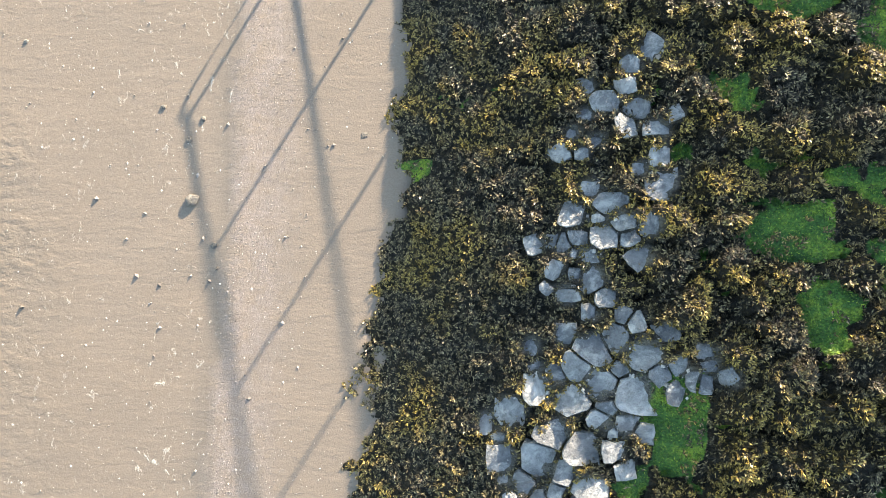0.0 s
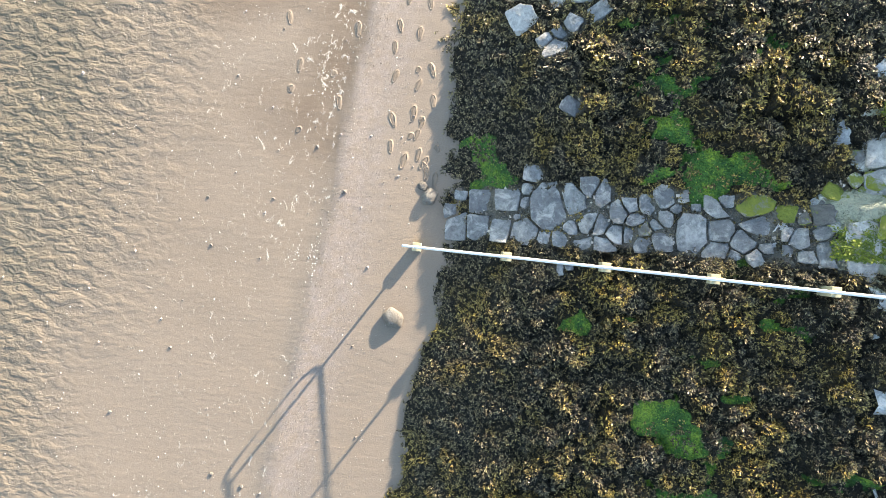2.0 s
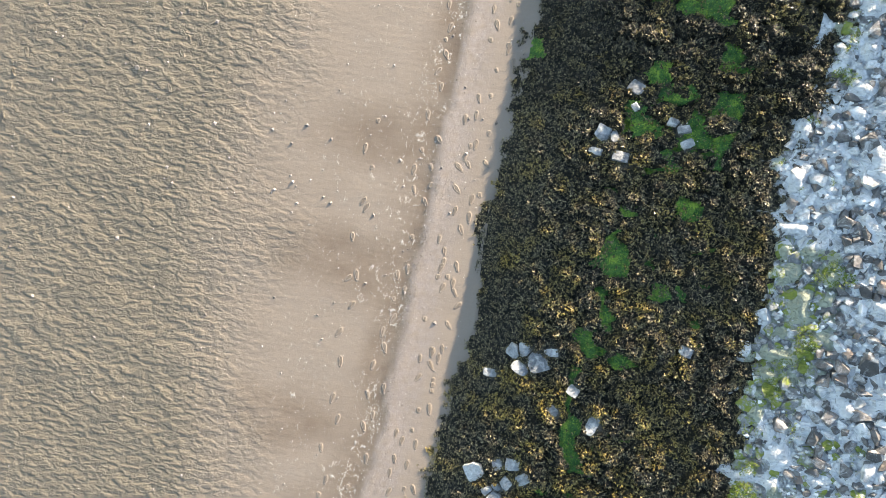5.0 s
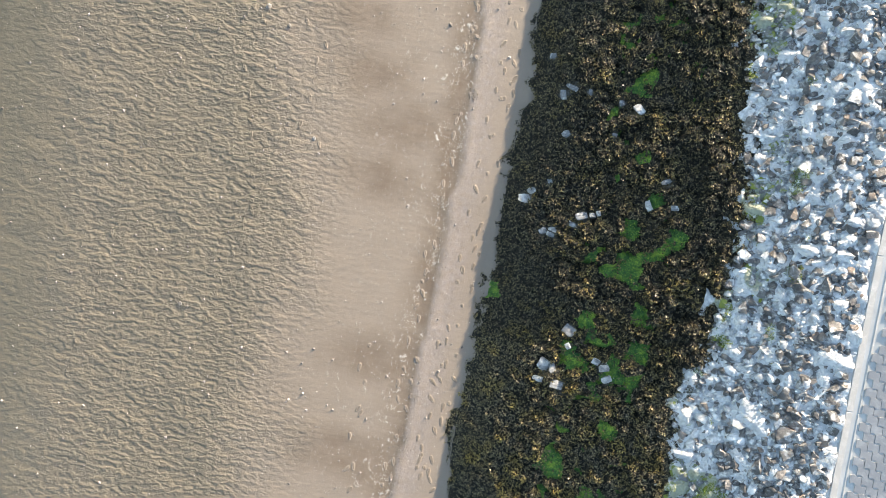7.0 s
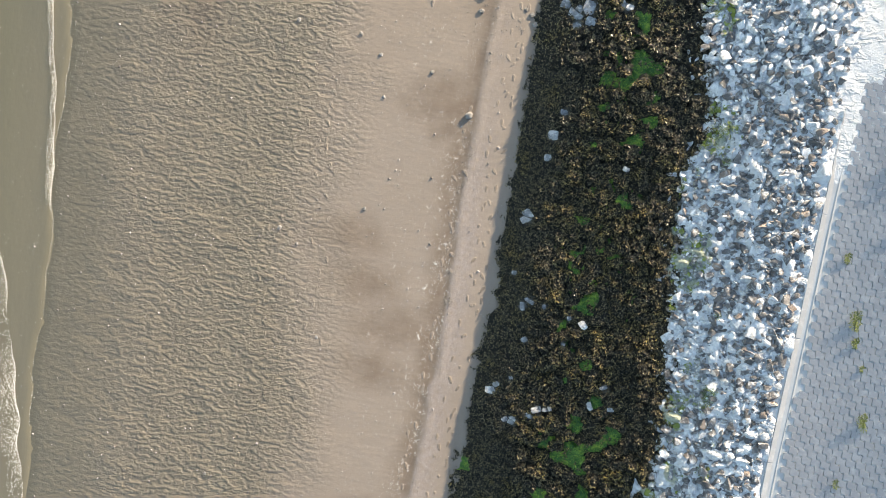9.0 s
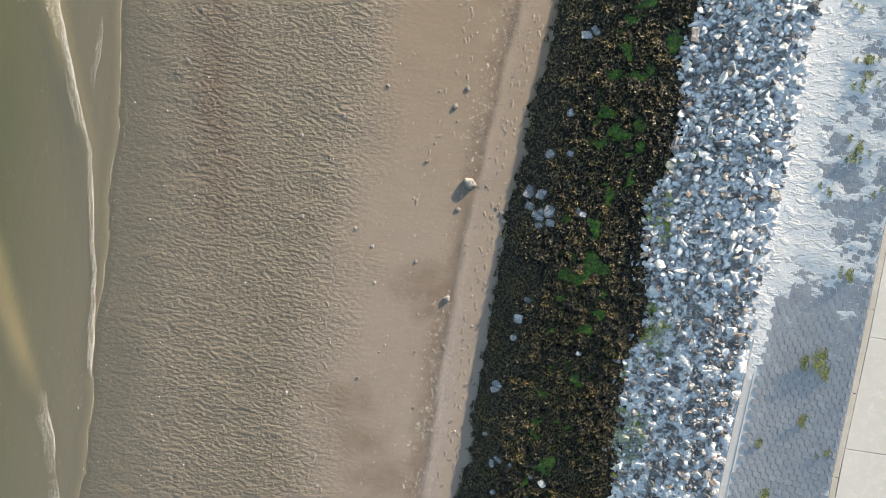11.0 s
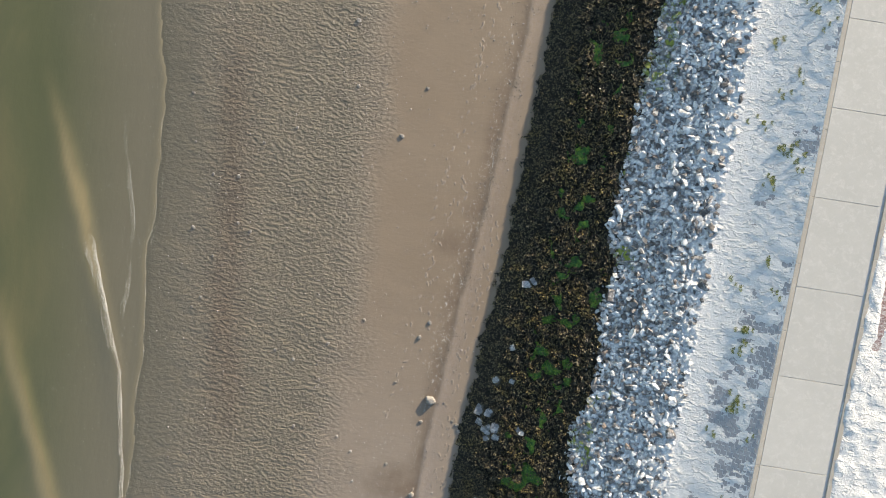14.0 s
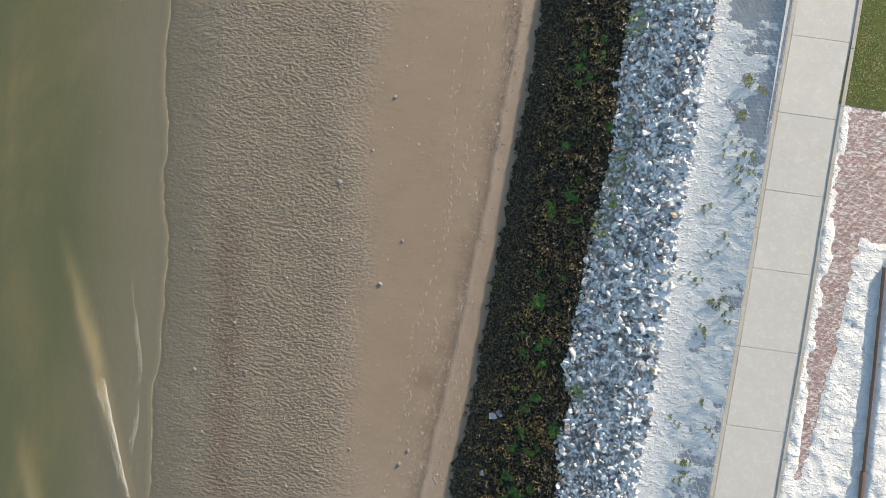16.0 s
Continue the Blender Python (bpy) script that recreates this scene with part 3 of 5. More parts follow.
SHELL = make_scatter("shell_bits", (0.20, 0.17, 0.14), (0.72, 0.67, 0.61))
GRAVEL = make_scatter("pebble_bits", (0.10, 0.085, 0.075), (0.38, 0.33, 0.30))
CHIPS = make_scatter("stone_chips", (0.08, 0.08, 0.08), (0.85, 0.845, 0.83))
DEBRIS = make_scatter("dried_weed", (0.07, 0.055, 0.04), (0.25, 0.2, 0.15))
FOAM = make_plain("sea_foam", (0.68, 0.65, 0.57), 0.8, 0.2, 0.15, 20)


# ---------- where stones and green weed lie ----------
GREEN_LOW = [(0.58, 2.13), (0.1, 2.51), (-0.39, 1.04), (3.15, -0.53), (3.4, -0.32), (4.44, -1.37), (4.55, -1.7), (4.83, -0.82), (4.76, -2.01), (3.48, 2.36), (3.84, 1.98), (4.31, 2.31),
             (4.65, 2.85), (3.7, 0.59), (3.87, -0.45), (2.47, -3.14), (4.59, -2.09), (5.0, -0.3), (2.22, 5.98), (4.71, 3.07), (3.21, 6.13), (4.11, 5.4),
             (4.93, 3.96), (2.76, 6.66), (3.53, 2.34), (4.38, 2.33), (0.22, 9.09), (0.77, 8.38), (0.29, 7.9), (4.05, 3.91), (5.13, 8.4), (4.62, 8.3)]
GREEN_HIGH = [(3.32, 15.84), (4.48, 15.95), (3.42, 18.05), (4.71, 17.15), (4.15, 13.03), (4.71, 11.25), (3.8, 9.6), (3.31, 11.31), (5.68, 16.64), (0.51, 8.71), (-0.1, 9.3),
              (0.54, 23.65), (1.0, 24.0), (5.29, 21.47), (5.67, 23.47), (4.19, 17.98), (4.93, 18.41), (3.46, 18.15), (5.49, 17.32), (6.1, 19.35), (4.14, 15.68), (4.09, 13.24),
              (4.81, 39.19), (3.17, 42.5), (4.22, 40.1), (3.33, 34.3), (5.28, 33.42), (4.84, 26.3), (4.13, 43.54)]
GREEN_FAR = [(5.43, 59.32), (4.61, 53.39), (4.1, 41.93), (5.35, 39.04), (6.85, 55.95), (4.94, 49.56), (4.66, 44.02), (5.59, 59.28), (6.91, 54.13), (7.47, 75.64), (4.21, 51.87), (5.2, 36.5),
             (4.6, 29.5), (5.6, 47.0), (5.4, 64.0), (6.2, 69.0)]
PATCHES = GREEN_LOW + GREEN_HIGH + GREEN_FAR
FITTED = [(*s, k) for k in STONES for s in STONES[k]]


def wedge_in(rows, tries, reach, seed):
    """Smaller stones wedged between those already set."""
    rng = random.Random(seed)
    have = [(s[0], s[1], 0.5 * (s[2] + s[3]) / 2 + 0.02) for s in FITTED]
    for k in range(tries):
        key, (x0, y0, w, h, turn) = rng.choice(rows)
        a, d, r = rng.uniform(0, 6.283), rng.uniform(0.25, reach), rng.uniform(0.08, 0.17)
        x, y = x0 + d * math.cos(a), y0 + d * math.sin(a)
        if key[:5] == "strip" and not 7.35 < y < 8.25:
            continue
        if all((x - p) ** 2 + (y - q) ** 2 > (0.84 * (r + c)) ** 2 for p, q, c in have if abs(y - q) < 0.8):
            have.append((x, y, r))
            FITTED.append((x, y, 2.1 * r, 2.1 * r * rng.uniform(0.6, 1), rng.uniform(0, 360), "green" if key == "strip_green" or key == "strip_c" and rng.random() < 0.35 else "wedged"))


wedge_in([(k, s) for k in STONES if k[:5] == "strip" for s in STONES[k]], 420, 0.45, 41)
wedge_in([(k, s) for k in STONES if k[:7] == "cluster" for s in STONES[k]], 130, 0.35, 43)
SPOTS = [s[:5] for s in FITTED]


def nearness(x, y, spots, reach):
    """1 at the spots, falling to 0 at their reach; reach may be one number or one per spot."""
    out = np.zeros_like(x)
    for k, s in enumerate(spots):
        r = reach[k] if isinstance(reach, (list, np.ndarray)) else reach
        near = np.abs(y - s[1]) < r
        if near.any():
            d = np.hypot(x[near] - s[0], y[near] - s[1]) / r
            out[near] = np.maximum(out[near], 1 - d)
    return np.clip(out, 0, 1)


STONE_REACH = [0.6 * max(s[2], s[3]) + 0.07 for s in SPOTS]


def on_stone(x, y):
    """1 where a set stone lies, 0 beside it."""
    out = np.zeros_like(x)
    for sx, sy, w, h, turn in SPOTS:
        near = np.abs(y - sy) < 0.6
        if near.any():
            c, s = math.cos(radians(turn)), math.sin(radians(turn))
            dx, dy = x[near] - sx, y[near] - sy
            d = np.hypot((dx * c + dy * s) / (0.5 * w), (dy * c - dx * s) / (0.5 * h))
            out[near] = np.maximum(out[near], 1 - step(0.6, 1.0, d))
    return out


def weed_cover(x, y):
    """How much of the ground is under wrack: negative outside it, over 0.05 inside."""
    lo = x - along(EDGE_WEED, y) + 0.85 * (fbm(x * 1.2, y * 1.5, 3, 11) - 0.5) + 0.5 * (fbm(x * 3.4, y * 4.2, 2, 12) - 0.5) + 0.06
    hi = along(EDGE_ROCK, y) - x + 1.1 * (fbm(x * 1.1, y * 1.1, 3, 23) - 0.5)
    return np.minimum(lo, hi)


def algae_cover(x, y):
    wx, wy = x + 0.9 * (fbm(x * 1.7, y * 1.7, 3, 44) - 0.5), y + 1.3 * (fbm(x * 1.7, y * 1.7, 3, 45) - 0.5)
    base = 1.7 * nearness(wx, wy, PATCHES, [0.30 + 0.24 * ((7 * k) % 5) / 5 + 0.005 * s[1] for k, s in enumerate(PATCHES)])
    u = (x - along(EDGE_WEED, y)) / (along(EDGE_ROCK, y) - along(EDGE_WEED, y))
    strip = step(0.3, 0.5, u) * (1 - step(0.68, 0.85, u))
    extra = step(0.53, 0.63, fbm(x * 1.1, y * 0.9, 4, 41) + 0.05 * step(15, 25, y)) * strip
    extra = np.maximum(extra, 0.9 * step(3.7, 4.4, x) * (1 - step(4, 7, y)) * step(0.5, 0.62, fbm(x * 0.9, y * 0.9, 3, 47)))
    return np.clip(np.maximum(base, extra), 0, 1)


def bare_cover(x, y):
    b = nearness(x, y, SPOTS, STONE_REACH)
    strip = step(7.25, 7.4, y) * (1 - step(8.15, 8.4, y)) * step(0.1, 0.5, x) * (1 - step(6.2, 6.6, x))
    return np.clip(np.maximum(2.4 * b - 1.3 * fbm(x * 5.5, y * 5.5, 3, 48), strip * 0.8), 0, 1)


def worley(x, y, size, seed):
    """Scattered centres: the distances to the nearest two, the way from the nearest, and its number."""
    gx, gy = np.floor(x / size), np.floor(y / size)
    d1, d2 = np.full(x.shape, 9.0), np.full(x.shape, 9.0)
    ox, oy, pick = np.zeros_like(x), np.zeros_like(x), np.zeros_like(x)
    for a in (-1, 0, 1):
        for b in (-1, 0, 1):
            i, j = gx + a, gy + b
            h = hashed(i, j, seed)
            dx, dy = x - (i + 0.1 + 0.8 * h) * size, y - (j + 0.1 + 0.8 * hashed(i, j, seed + 3)) * size
            d = np.hypot(dx, dy)
            first = d < d1
            d2 = np.where(first, d1, np.minimum(d2, d))
            d1 = np.where(first, d, d1)
            ox, oy, pick = np.where(first, dx, ox), np.where(first, dy, oy), np.where(first, hashed(i, j, seed + 5), pick)
    return d1, d2, ox, oy, pick


def tussocks(x, y):
    """Domed tussocks made of smaller heads: height of each, the way outward, and the tussock's number."""
    x, y = np.asarray(x, float), np.asarray(y, float)
    wx, wy = x + 0.5 * (fbm(x * 1.9, y * 1.9, 2, 64) - 0.5), y + 0.5 * (fbm(x * 1.9, y * 1.9, 2, 65) - 0.5)
    d1, d2, bx, by, pick = worley(wx, wy * 1.15, 0.66, 61)
    big = np.clip(1 - (d1 / (0.36 + 0.2 * pick)) ** 2, 0, 1) ** 0.6 * (0.3 + 0.7 * step(0.0, 0.14, d2 - d1))
    e1, e2, sx, sy, head = worley(wx, wy, 0.235, 67)
    small = np.clip(1 - (e1 / (0.12 + 0.06 * head)) ** 2, 0, 1) ** 0.7
    return big, small, bx + 1.6 * sx, by + 1.6 * sy, pick, head


def hummocks(x, y, made=None):
    big, small = (made or tussocks(x, y))[:2]
    c = fbm(x * 0.7, y * 0.7, 2, 69)
    edge = step(0.4, 3.2, x - along(EDGE_WEED, y))
    return 0.01 + (0.065 + 0.225 * edge) * (1 + 0.4 * step(14, 26, y)) * ((0.62 * big + 0.42 * small) * (0.55 + 0.9 * c) - 0.5 * edge)


def weed_top(x, y, made=None):
    made = made or tussocks(x, y)
    cover = weed_cover(x, y)
    bare, algae = bare_cover(x, y), algae_cover(x, y)
    there = 1 - step(0.25, 0.5, algae + 0.5 * (fbm(x * 4, y * 4, 2, 46) - 0.5)) * (made[4] > 0.7)
    film = algae * (1 - there * step(0.08, 0.3, made[0] + 0.3 * made[1]))
    rise = hummocks(x, y, made) * step(0.0, 1.0, cover) * (1 - 0.85 * bare) * (0.25 + 0.75 * there)
    return height(x, y) + 0.02 + rise, cover, bare, film


# ---------- ground, one sheet to the horizon ----------
def mud_cover(x, y):
    return step(-2.2, 2.6, along(EDGE_MUD, y) - x + 2.6 * (fbm(x * 0.35, y * 0.35, 3, 3) - 0.5))


def swash_line(y):
    return along(EDGE_SWASH, y) + 1.6 * (fbm(y * 0.12, y * 0 + 3, 3, 31) - 0.5) + 0.25 * (fbm(y * 0.9, y * 0, 2, 33) - 0.5)


def tide_side(x, y):
    return x - along(EDGE_SHINGLE, y) + 0.35 * (fbm(x * 0.9, y * 0.9, 3, 17) - 0.5)


def beach_top(x, y):
    """The beach with its silt terraces and the low ridge of shingle."""
    mud = mud_cover(x, y)
    lumps = fbm(x * 1.6 + 0.7 * y, y * 2.3, 3, 5) - 0.5
    ridge = step(0.46, 0.54, fbm(x * 1.1 + 0.25 * y, y * 1.7, 3, 9)) + step(0.55, 0.61, fbm(x * 1.5, y * 2.0 - 0.3 * x, 3, 10))
    wet = step(0.5, 2.5, x - swash_line(y))
    z = height(x, y) + wet * mud * (0.05 * lumps + 0.008 * ridge) + (1 - mud) * 0.012 * (fbm(x * 0.8, y * 1.6, 2, 13) - 0.5)
    b = tide_side(x, y)
    return z + 0.035 * np.exp(-((b - 0.1) / 0.22) ** 2) + 0.02 * step(0.0, 0.6, b)


def build_ground():
    xs = np.concatenate(([-3000, -900, -300, -120, -60], np.arange(-40, -15, 0.23), np.arange(-15, 2.2, 0.16), np.arange(2.6, 30, 1.2), [40, 80, 250, 900, 3000]))
    ys = np.concatenate(([-3000, -900, -300, -80, -20], np.arange(-8, 92, 0.18), [98, 130, 300, 900, 3000]))
    X, Y = np.meshgrid(xs, ys)
    on_bank = (X > along(EDGE_WEED, Y) - 0.2) & ((weed_cover(X, Y) > 0.3) | (X > along(EDGE_WEED, Y) + 1.6))
    mud = mud_cover(X, Y)
    b = tide_side(X, Y)
    z = np.where(on_bank, height(X, Y) - 0.22, np.minimum(beach_top(X, Y), 0.12 + 10.0 * (X > 2)))
    shingle = step(-0.05, 0.06, b) * (1 - step(0.45, 1.35, b)) * (1 - 0.6 * step(34, 42, Y))
    foam = (0.6 + 0.4 * step(5, 11, Y)) * step(-2.2, -0.5, b) * (1 - step(-0.15, 0.12, b)) * step(0.32, 0.55, fbm(X * 0.4, Y * 0.35, 2, 19)) + 0.35 * step(-5, -2.5, b) * (1 - step(-2.5, -1, b))
    clots = [(-2.75, 9.2), (-2.6, 9.9), (-2.9, 10.6), (-2.5, 11.4), (-2.5, 13.2), (-2.3, 15.5), (-2.5, 18.4), (-2.2, 23), (-2.3, 29), (-2.2, 37), (-2.0, 45), (-1.6, 52), (-1.4, 57)]
    foam = np.maximum(0.55 * np.clip(foam, 0, 1), 1.1 * nearness(X, Y, clots, 0.8) * (1 - step(-0.15, 0.05, b)))
    wet = [(-4.8, 16.7), (-3.24, 16.5), (-5.3, 11.9), (-4.6, 11.9), (-5.4, 31), (-3.6, 29.2), (-3.3, 39.6), (-1.9, 38.8), (-4.5, 27.2), (-2.8, 40), (-1.5, 55.8), (-6.5, 33), (-2.6, 9.2), (-3.2, 20.5)]
    wander = 0.9 * (fbm(X * 0.9, Y * 0.9, 3, 27) - 0.5)
    damp = 0.75 * np.clip(1.5 * nearness(0.62 * X + wander, 1.25 * Y + wander, [(0.62 * p, 1.25 * q) for p, q in wet], 1.6), 0, 1) * (1 - mud) * (1 - step(-0.1, 0.1, b))
    damp = np.maximum(damp, 0.85 * step(7, 11, Y) * step(-1.5, -0.3, b - 1.2 * (fbm(X * 0.5, Y * 0.5, 3, 29) - 0.5)) * (1 - step(-0.1, 0.05, b)))
    iron = np.exp(-((X + 15.6 + 0.132 * (Y - 45) + 0.8 * (fbm(Y * 0.3, X * 0.3, 2, 35) - 0.5)) / 1.25) ** 2) * step(38, 44, Y) * (1 - step(62, 70, Y))
    swash = np.maximum(step(-1.6, 0.2, swash_line(Y) - X), 0.75 * step(-6.5, -0.5, swash_line(Y) - X + 1.5 * (fbm(X * 0.5, Y * 0.3, 3, 39) - 0.5)))
    me = sheet("ground", xs, ys, z, BEACH, {"mud": mud * (1 - swash), "shingle": shingle, "foam": np.clip(foam, 0, 1), "damp": damp, "iron": iron, "ochre": step(36, 56, Y) * (1 - mud), "swash": swash})
    tagged(new("ground", me), "tan tidal sand flat with silt ripples, shingle line and foam", "ground", kind="structure")


build_ground()


# ---------- sea ----------
def build_sea():
    xs = np.concatenate(([-3000, -800, -200, -80, -50], np.arange(-40, -15.9, 0.24)))
    ys = np.concatenate(([-3000, -800, -100, -20], np.arange(0, 100, 0.3), [120, 300, 3000]))
    X, Y = np.meshgrid(xs, ys)
    s = swash_line(Y) - X
    crest = along(WAVE, Y) - X
    z = height(swash_line(Y), Y) + 0.012 + 0.07 * np.exp(-((crest - 0.15) / np.where(crest > 0.15, 0.9, 0.28)) ** 2) * step(36, 46, Y) * (1 - step(52, 62, Y))
    z = z + 0.012 * np.exp(-((s - 0.3) / 0.25) ** 2)
    z = np.where(s < 0, height(swash_line(Y), Y) + 0.012 + 0.5 * s, z)
    z = np.where(X < -300, -0.12, z)
    shallow = 1 - step(0.5, 9.0, s)
    stir = np.exp(-((crest - 0.25 - 0.5 * fbm(X, Y * 0.4, 2, 37)) / 0.45) ** 2) * step(46, 53, Y) * (1 - step(54, 63, Y)) * 0.75
    second = along(WAVE_BEHIND, Y) - X
    stir = np.maximum(stir, 0.6 * np.exp(-((second - 0.35 - 0.4 * fbm(X, Y * 0.4, 2, 38)) / 0.5) ** 2) * step(29, 34, Y) * (1 - step(40, 49, Y)))
    z = z + 0.07 * np.exp(-((second - 0.15) / np.where(second > 0.15, 0.9, 0.28)) ** 2) * step(28, 33, Y) * (1 - step(40, 48, Y)) * (s > 0.3)
    me = sheet("water", xs, ys, z, WATER, {"shallow": shallow, "stir": stir})
    tagged(new("water", me), "murky green shallow sea with a low breaking wave", "sea", kind="structure")


WAVE = [(-300, -12), (20, -17.5), (30, -19.6), (37.6, -20.7), (43.8, -22.06), (47, -23.4), (50, -24.6), (54.7, -26.4), (58.6, -28.1), (62.5, -29.9), (70, -34), (400, -60)]
WAVE_BEHIND = [(-300, -15), (20, -18.9), (29.4, -22.2), (31.5, -23.2), (34, -24.4), (41.5, -27.8), (50, -31.5), (400, -90)]
build_sea()


def foam_strip(name, label, y0, y1, at, width, count, seed, size=0.03, lift=0.0):
    """A broken line of foam: many small froth lumps, joined."""
    rng = np.random.default_rng(seed)
    y = rng.uniform(y0, y1, count)
    thin = fbm(y * 0.35, y * 0 + 7, 3, seed)
    ends = step(y0, y0 + 3, y) * (1 - step(y1 - 3, y1, y))
    keep = thin + 0.45 * rng.random(count) > 0.66 + 0.5 * (1 - ends)
    y, thin = y[keep], thin[keep]
    n = len(y)
    x = at(y) - width * (rng.random(n) ** 2.2 - 0.08) * (0.4 + 1.2 * thin) * step(y0, y0 + 2, y)
    z = np.maximum(height(swash_line(y), y) + 0.02, height(x, y) + 0.004) + lift
    scatter_lumps(name, label, "foam", x, y, z, 0.005 + size * rng.random(n) ** 2.5, FOAM, rng, 0.5)


OCTA = np.array([(1, 0, 0), (0, 1, 0), (-1, 0, 0), (0, -1, 0), (0, 0, 1)])
OCTA_F = np.array([(0, 1, 4), (1, 2, 4), (2, 3, 4), (3, 0, 4)])


def scatter_lumps(name, label, category, x, y, z, r, material, rng, flat=0.7):
    n = len(x)
    a = rng.uniform(0, 6.28, n)
    sx, sy, sz = r * rng.uniform(0.7, 1.4, n), r * rng.uniform(0.7, 1.4, n), r * flat * rng.uniform(0.6, 1.3, n)
    base = OCTA
    px = base[None, :, 0] * sx[:, None]
    py = base[None, :, 1] * sy[:, None]
    vx = px * np.cos(a)[:, None] - py * np.sin(a)[:, None] + x[:, None]
    vy = px * np.sin(a)[:, None] + py * np.cos(a)[:, None] + y[:, None]
    vz = base[None, :, 2] * sz[:, None] + z[:, None]
    verts = np.stack([vx, vy, vz], 2).reshape(-1, 3)
    loops = (OCTA_F[None] + 5 * np.arange(n)[:, None, None]).ravel()
    me = raw_mesh(name, verts, loops, np.full(4 * n, 3), material, False)
    return tagged(new(name, me), label, category, kind="stuff")


foam_strip("wave_foam", "cream froth along the breaking wave", 31, 51.5, lambda y: along(WAVE, y) + 0.2 * (fbm(y * 1.1, y * 0, 2, 5) - 0.5), 0.26, 7000, 5, 0.022, 0.06)
foam_strip("wave_foam", "cream froth left by a spent wave", 17, 31, lambda y: along([(10, -17.2), (20.7, -19.5), (25.7, -20.7), (29.4, -21.9), (40, -25)], y) + 0.3 * (fbm(y * 0.9, y * 0, 2, 8) - 0.5), 0.7, 7000, 8, 0.022)
foam_strip("wave_foam", "thin froth on a small spent wave", 46, 63, lambda y: along([(40, -21.8), (53.7, -22.9), (60, -24.7), (66, -26.5)], y) + 0.3 * (fbm(y * 0.8, y * 0, 2, 15) - 0.5), 0.25, 3000, 15, 0.014)
foam_strip("wave_foam", "cream froth spilling behind the breaking wave", 43, 52.5, lambda y: along(WAVE, y) + 0.1 * (fbm(y * 1.3, y * 0, 2, 25) - 0.5), 0.6, 7000, 25, 0.026, 0.055)
foam_strip("swash_foam", "thin cream froth line at the water's edge", 20, 88, lambda y: swash_line(y) - 0.02, 0.05, 4000, 6, 0.012)
foam_strip("foam_flecks", "scattered white flecks on the shallow water", 22, 88, lambda y: swash_line(y) - 0.2, 5.5, 3600, 9, 0.016)


# ---------- wrack bed and fronds ----------
def gold_zone(x, y):
    """Where the wrack has golden tips."""
    u = (x - along(EDGE_WEED, y)) / (along(EDGE_ROCK, y) - along(EDGE_WEED, y))
    zone = fbm(x * 1.2, y * 1.2, 3, 71) + 0.24 * step(0.15, 0.45, u) - 0.22 * step(0.7, 0.95, u) * step(2, 10, y) - 0.05 + 0.14 * (1 - step(2, 8, y))
    return np.clip((zone - 0.42) * 3.6, 0, 1) * step(0.33, 0.55, fbm(x * 2.4, y * 2.4, 2, 75)) * (1 - 0.7 * step(10, 30, y))


def build_bed():
    ys = np.concatenate((np.arange(-7, 28, 0.055), np.arange(28, 90.01, 0.11)))
    t = np.linspace(0, 1, 122)
    X = (along(EDGE_WEED, ys) - 0.7)[:, None] + t[None, :] * (along(EDGE_ROCK, ys) + 1.4 - along(EDGE_WEED, ys))[:, None]
    Y = np.repeat(ys[:, None], len(t), 1)
    made = tussocks(X, Y)
    z, cover, bare, algae = weed_top(X, Y, made)
    z = np.where(cover > 0, z, z - 0.16 - 0.6 * np.clip(-cover, 0, 0.5))
    # golder on tussock tops: golden growth plus sunlit crests put into the colour
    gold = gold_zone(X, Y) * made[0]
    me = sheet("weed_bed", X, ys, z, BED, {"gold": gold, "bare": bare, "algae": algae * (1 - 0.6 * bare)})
    tagged(new("weed_bed", me), "dark weed-covered stone slope with green algae patches", "ground", kind="structure")


build_bed()


def blades(name, label, category, x, y, z, length, width, lift, turn, gold, material, rng):
    """Many flat fronds joined into one mesh: each widens from its root and narrows to the tip."""
    n = len(x)
    fwd = np.array([0, 0.55, 0.55, 1.0])
    side = np.array([0.0, -0.5, 0.5, 0.0])
    tri = np.array([(0, 2, 1), (1, 2, 3)])
    along_v = np.array([0, 0.6, 0.6, 1])
    k = len(fwd)
    f = fwd[None] * length[:, None]
    w = side[None] * width[:, None] * 2
    curl = rng.uniform(-0.45, 0.15, n)
    h = f * np.sin(lift)[:, None] + curl[:, None] * f * f / length[:, None] + w * rng.uniform(-0.35, 0.35, n)[:, None]
    f = f * np.cos(lift)[:, None]
    vx = x[:, None] + f * np.cos(turn)[:, None] - w * np.sin(turn)[:, None]
    vy = y[:, None] + f * np.sin(turn)[:, None] + w * np.cos(turn)[:, None]
    verts = np.stack([vx, vy, z[:, None] + h], 2).reshape(-1, 3)
    loops = (tri[None] + k * np.arange(n)[:, None, None]).ravel()
    uv = np.stack([np.repeat(gold, k), np.tile(along_v, n)], 1)
    me = raw_mesh(name, verts, loops, np.full(len(tri) * n, 3), material, False, uv)
    return tagged(new(name, me), label, category, kind="stuff")


